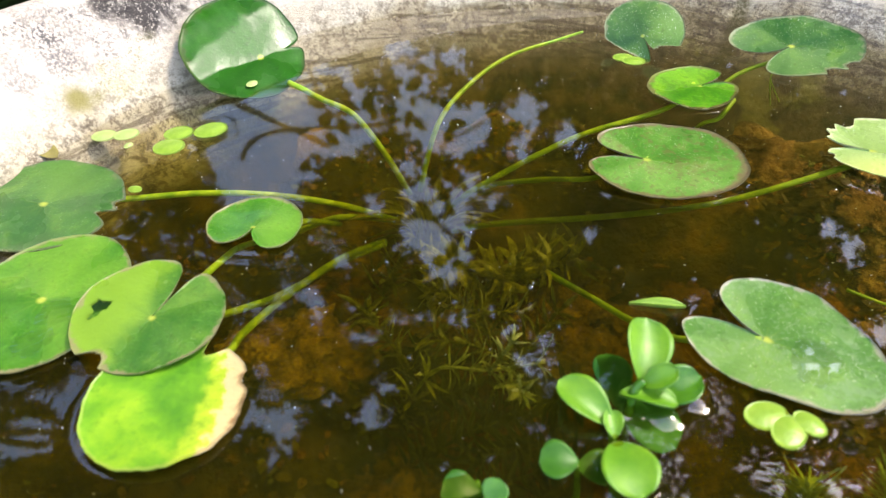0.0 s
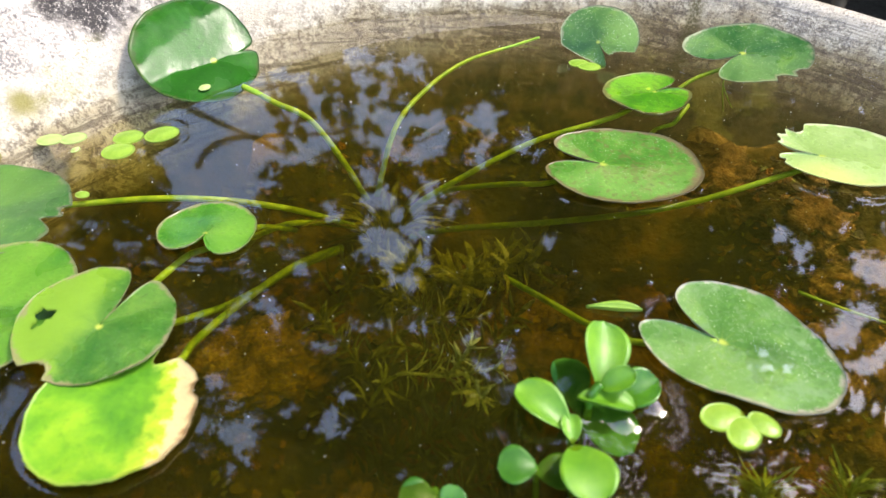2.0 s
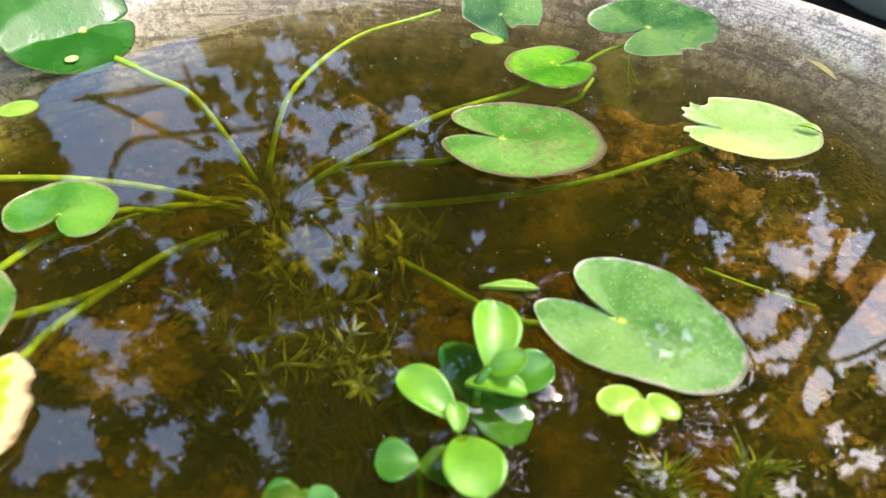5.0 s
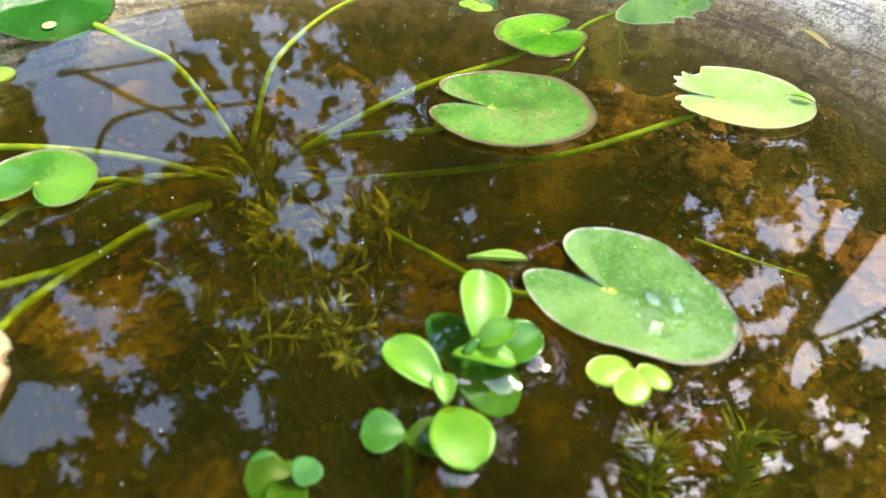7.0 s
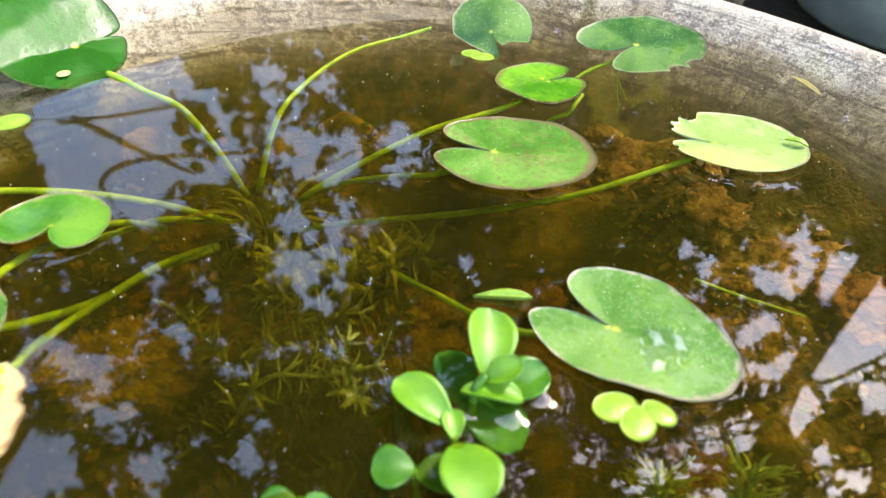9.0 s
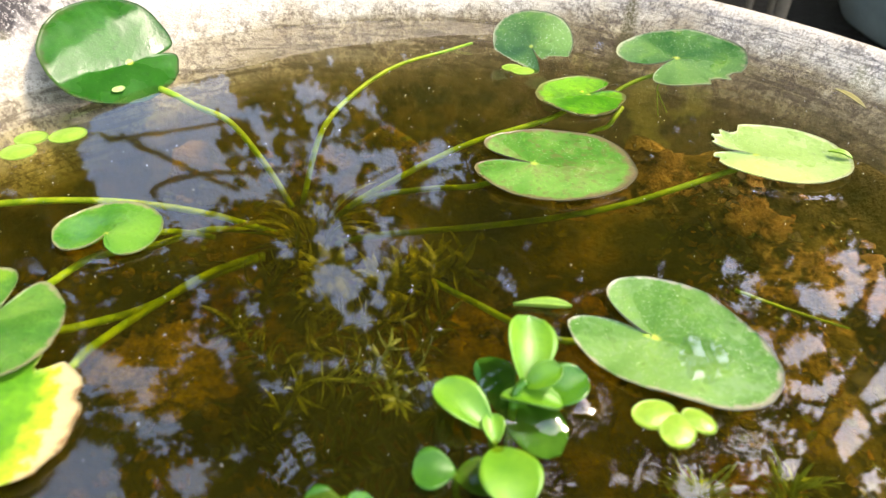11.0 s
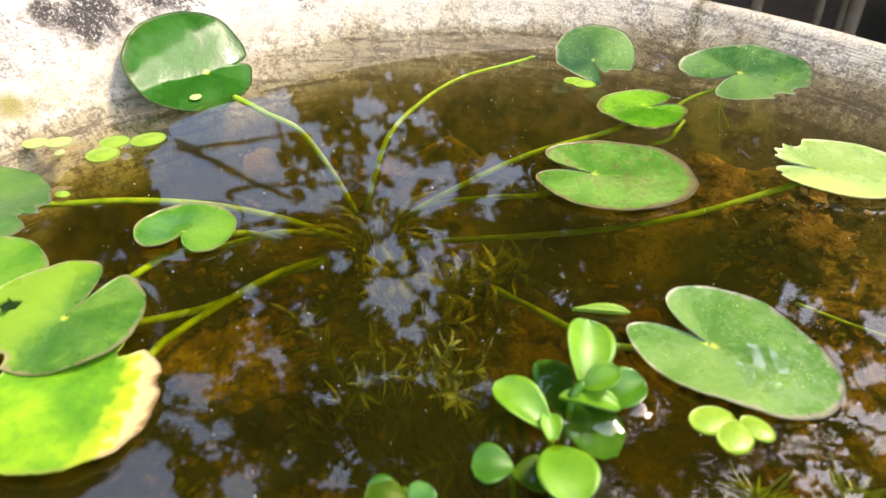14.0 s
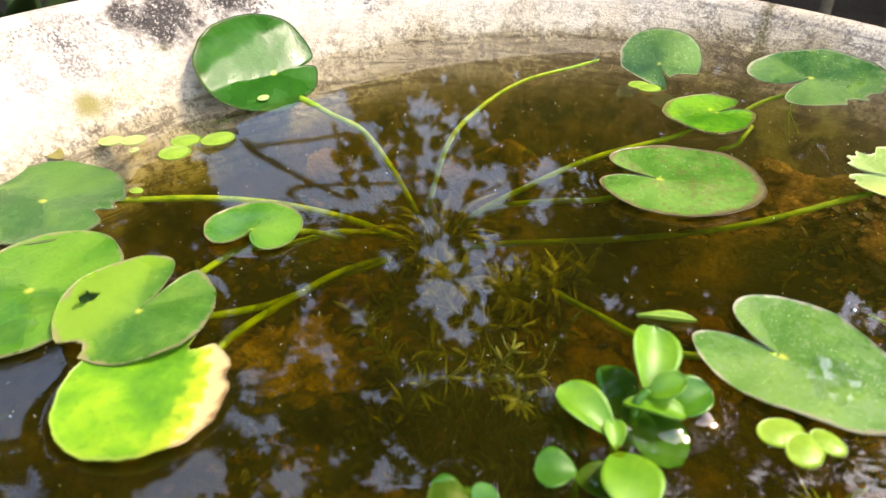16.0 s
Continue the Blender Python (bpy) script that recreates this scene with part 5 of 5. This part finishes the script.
def tree(bearing, dist, seed, west, east, twigs=(), sprays=()):
    """A tree whose crown fills the bearings from west to east; sprays: (bearing, height, reach, leaves) of loose leaves in an opening."""
    rnd = random.Random(seed)
    root = Vector((math.sin(radians(bearing)) * dist, math.cos(radians(bearing)) * dist, -0.20))
    top = thing("tree", Matrix.Translation(root), "leafy garden tree standing behind the tub", "tree", "garden trees")
    V, Fc = tube([(0, 0, -0.1), (0.05, 0.03, 1.2), (-0.06, 0.1, 2.6), (0.05, 0.2, 4.2)], 0.09, 0.03, sides=12)
    part("trunk", mesh("trunk", V, Fc, BARK), top)
    for k in range(9):
        z = rnd.uniform(2.6, 3.9)
        a = rnd.uniform(0, 6.283)
        L = rnd.uniform(0.5, 1.2)
        e = Vector((math.cos(a) * 0.7, abs(math.sin(a)), rnd.uniform(0.4, 0.9))) * L
        V, Fc = tube([(0, 0.1, z), e * 0.5 + Vector((0, 0.1, z + 0.1)), e + Vector((0, 0.1, z))], 0.028, 0.006, sides=6)
        part("branch", mesh("branch", V, Fc, BARK), top)
    for r, line in twigs:
        V, Fc = tube([toward(a, e, dist * 0.93) - root for a, e in line], r, r * 0.7, sides=6)
        part("branch", mesh("branch", V, Fc, BARK), top)
    V, Fc = [], []
    gen = np.random.RandomState(seed)
    # far and large, middling, and small leaves along the openings: step, half length, share of the distance
    for step, lo, hi, near, far in ((1.25, 1.2, 1.8, 1.15, 1.5), (0.75, 0.6, 0.95, 0.9, 1.15), (0.36, 0.22, 0.42, 0.78, 0.95)):
        az, el = np.meshgrid(np.arange(west, east, step * 1.35), np.arange(3, 73, step))
        az, el = az.ravel() + gen.uniform(-0.6, 0.6, az.size) * step, el.ravel() + gen.uniform(-0.6, 0.6, el.size) * step
        room = clearance(az, el) + 0.3 * np.sin(az * 3.1 + 2 * np.sin(el * 2.3)) * np.sin(el * 3.7 + 2 * np.sin(az * 1.9))
        half = gen.uniform(lo, hi, az.size)
        keep = (room > half * (0.92 if step > 0.5 else 0.7)) & ((room < 1.6) | (step > 0.5))
        for a, e, h in zip(az[keep], el[keep], half[keep]):
            d = dist * rnd.uniform(near, far)
            c = toward(a, e, d)
            if c.z > 9.5:
                continue
            leaf_at(V, Fc, c, radians(h) * d / math.cos(radians(e)), rnd.uniform(0, 6.283), rnd.uniform(-0.7, 0.7), rnd.uniform(0.5, 0.7))
    for a0, e0, reach, n in sprays:
        for _ in range(n):
            a, e = a0 + rnd.uniform(-1, 1) * reach, e0 + rnd.uniform(-1, 1) * reach
            d = dist * rnd.uniform(0.85, 0.92)
            leaf_at(V, Fc, toward(a, e, d), radians(rnd.uniform(0.4, 0.75)) * d / math.cos(radians(e)), rnd.uniform(0, 6.283), rnd.uniform(-0.5, 0.5), rnd.uniform(0.6, 0.8), 0.25)
    part("crown", mesh("crown", [v - root for v in V], Fc, CROWN, smooth=False), top)


tree(-48, 3.0, 31, -84, -12, twigs=((0.010, ((-18.5, 28.6), (-13.3, 28.7), (-8.5, 28.5))), (0.013, ((-17.5, 28.4), (-13.5, 31.1), (-9.5, 33.4))), (0.012, ((-17.0, 33.2), (-16.0, 32.2), (-13.9, 31.8), (-10.6, 32.0), (-5.3, 32.3))), (0.009, ((-10.2, 27.6), (-9.5, 30.5), (-8.2, 31.6)))))
tree(14, 3.3, 32, -12, 30, twigs=((0.012, ((-3.5, 39.4), (-2.5, 38.9), (1.2, 37.1), (2.2, 36.4))), (0.012, ((-1.9, 38.9), (-0.9, 39.6), (2.1, 41.7), (3.0, 42.4))), (0.008, ((0.2, 34.4), (0.8, 33.8), (3.9, 32.5)))),
     sprays=((-7.6, 31.0, 2.4, 16), (-9.6, 30.6, 1.0, 4), (-2.0, 31.8, 0.8, 2), (1.3, 33.1, 0.6, 3), (-2.0, 29.7, 0.7, 2), (0.6, 28.3, 0.9, 3), (0.0, 41.5, 1.5, 5), (-1.0, 38.0, 1.6, 6)))
tree(48, 2.9, 33, 30, 84, twigs=((0.012, ((41.0, 43.6), (45.5, 42.5), (48.4, 40.9), (51.5, 36.5))), (0.022, ((41.2, 38.6), (43.2, 37.4), (43.5, 34.8), (43.2, 32.0))), (0.020, ((38.6, 34.6), (40.4, 35.0), (41.9, 35.2)))), sprays=())


def pot():
    V, Fc = lathe([(0.001, 0.0), (0.11, 0.0), (0.13, 0.012), (0.158, 0.070), (0.164, 0.084), (0.170, 0.090), (0.168, 0.098), (0.158, 0.100), (0.150, 0.094), (0.144, 0.070), (0.001, 0.062)], 64, 0.01)
    ob = new("plant_pot", mesh("plant_pot", V, Fc, CLAY))
    ob.location = (0.725, 0.80, -0.20)
    tagged(ob, "grey-green glazed bowl on the soil behind the tub", "pot")


pot()


def dry_stalks():
    top = thing("dry_stalks", Matrix.Translation((0.48, 0.78, -0.20)), "few thin dry brown stalks standing behind the tub", "stalk")
    for x, y, h, lean, r in ((0.006, 0.0, 0.30, 0.020, 0.0075), (-0.026, 0.01, 0.26, -0.015, 0.0045), (-0.092, 0.02, 0.28, 0.010, 0.0070), (0.030, 0.06, 0.24, -0.02, 0.004)):
        V, Fc = tube([(x, y, -0.02), (x + lean * 0.1, y, h * 0.3), (x + lean * 0.5, y + 0.006, h * 0.65), (x + lean, y + 0.01, h)], r, r * 0.7)
        part("stalk", mesh("stalk", V, Fc, DRY), top)
    for base, tip in (((0.03, 0.0, 0.085), (0.075, -0.01, 0.060)), ((-0.02, 0.0, 0.10), (-0.055, -0.02, 0.085))):
        V, Fc = blade(base, tip, 0.022, cup=0.25, fat=0.5, thick=0.0006, bend=0.15, n=8, w=4, point=0.8)
        part("dead_leaf", mesh("dead_leaf", V, Fc, DRY), top, "curled dry brown leaf")


dry_stalks()


def low_plant(x, y, z, seed):
    rnd = random.Random(seed)
    top = thing("garden_plant", Matrix.Translation((x, y, z)), "dark green leafy plant growing beside the tub", "plant")
    for k in range(22):
        a = rnd.uniform(0, 6.283)
        L = rnd.uniform(0.10, 0.20)
        d = Vector((math.cos(a), math.sin(a), rnd.uniform(0.4, 1.4))).normalized()
        V, Fc = blade((0, 0, -0.01), d * L, rnd.uniform(0.02, 0.04), cup=0.1, fat=0.55, thick=0.0008, bend=0.15, n=8, w=4, point=0.8)
        part("leaf", mesh("leaf", V, Fc, CROWN), top)


low_plant(-0.42, 0.72, -0.20, 3)
low_plant(-0.55, 0.62, -0.20, 4)

# ---- scraps at the water's edge ----
V, Fc = blade((-0.1765, 0.2890, 0.0030), (-0.1610, 0.2790, 0.0012), 0.009, cup=0.08, fat=0.5, thick=0.0005, bend=0.04, point=0.55)
tagged(new("leaf_scrap", mesh("leaf_scrap", V, Fc, SCRAP)), "small yellow-brown wilted leaf at the water's edge", "dead leaf")
V, Fc = tube([(0.1438, 0.1950, -0.016), (0.1604, 0.1882, -0.020), (0.1829, 0.1820, -0.026)], 0.0007, 0.0004, sides=6)
tagged(new("grass_stalk", mesh("grass_stalk", V, Fc, STEM_DIM_OLIVE)), "thin yellow-green stalk drifting under the water", "stalk")
V, Fc = blade((0.2319, 0.3016, 0.0040), (0.2359, 0.2827, 0.0040), 0.0035, cup=0.1, fat=0.5, thick=0.0005, bend=0.05, point=0.7)
tagged(new("leaf_scrap", mesh("leaf_scrap", V, Fc, SCRAP)), "narrow yellow-green leaf scrap stuck at the wall", "dead leaf")
V, Fc = blade((0.2020, 0.2515, 0.0032), (0.2094, 0.2455, 0.0030), 0.0030, cup=0.3, fat=0.5, thick=0.0005, bend=0.12, point=0.7)
inv = LEAVES[2].matrix_world.inverted()
part("curled_tip", mesh("curled_tip", [inv @ v for v in V], Fc, FROND), LEAVES[2], "yellow-green curled leaf tip")
V, Fc = tube([(0.1330, 0.3010, -0.001), (0.1286, 0.2962, -0.003), (0.1255, 0.2955, -0.007), (0.1173, 0.2969, -0.012), (0.1130, 0.2990, -0.030)], 0.0012, 0.0008, sides=8)
tagged(new("young_shoot", mesh("young_shoot", V, Fc, STEM_DIM_OLIVE)), "olive young shoot curving under the water", "shoot")
for pts in ([(0.1575, 0.3215, -0.0005), (0.1563, 0.3195, -0.003), (0.1607, 0.3142, -0.012)], [(0.1580, 0.3220, -0.0005), (0.1562, 0.3200, -0.003), (0.1571, 0.3150, -0.014)]):
    V, Fc = tube([LEAVES[11].matrix_world.inverted() @ Vector(p) for p in pts], 0.00035, 0.0002, sides=6)
    part("root_hair", mesh("root_hair", V, Fc, STEM_DIM_OLIVE), LEAVES[11], "thin olive root hanging in the water")


def bubble(x, y, r):
    """A bubble at the surface: a clear dome."""
    V, Fc = [(x, y, r * 0.9)], []
    seg, rings = 16, 6
    for i in range(1, rings + 1):
        p = 0.5 * math.pi * i / rings
        V += [(x + r * math.sin(p) * math.cos(6.2832 * k / seg), y + r * math.sin(p) * math.sin(6.2832 * k / seg), 0.0002 + r * 0.9 * math.cos(p)) for k in range(seg)]
    Fc += [(0, 1 + k, 1 + (k + 1) % seg) for k in range(seg)]
    for i in range(rings - 1):
        a = 1 + i * seg
        Fc += [(a + k, a + seg + k, a + seg + (k + 1) % seg, a + (k + 1) % seg) for k in range(seg)]
    ob = new("bubble", mesh("bubble", V, Fc, FILM))
    ob.visible_shadow = False
    tagged(ob, "tiny clear air bubble on the water", "bubble", "air bubbles")


rnd = random.Random(19)
for x, y in ((-0.020, 0.2045), (0.029, 0.188), (0.036, 0.170), (0.060, 0.196), (-0.012, 0.160), (0.084, 0.188), (-0.044, 0.176), (0.150, 0.232), (0.104, 0.232), (0.128, 0.180)):
    bubble(x, y, rnd.uniform(0.0007, 0.0013))
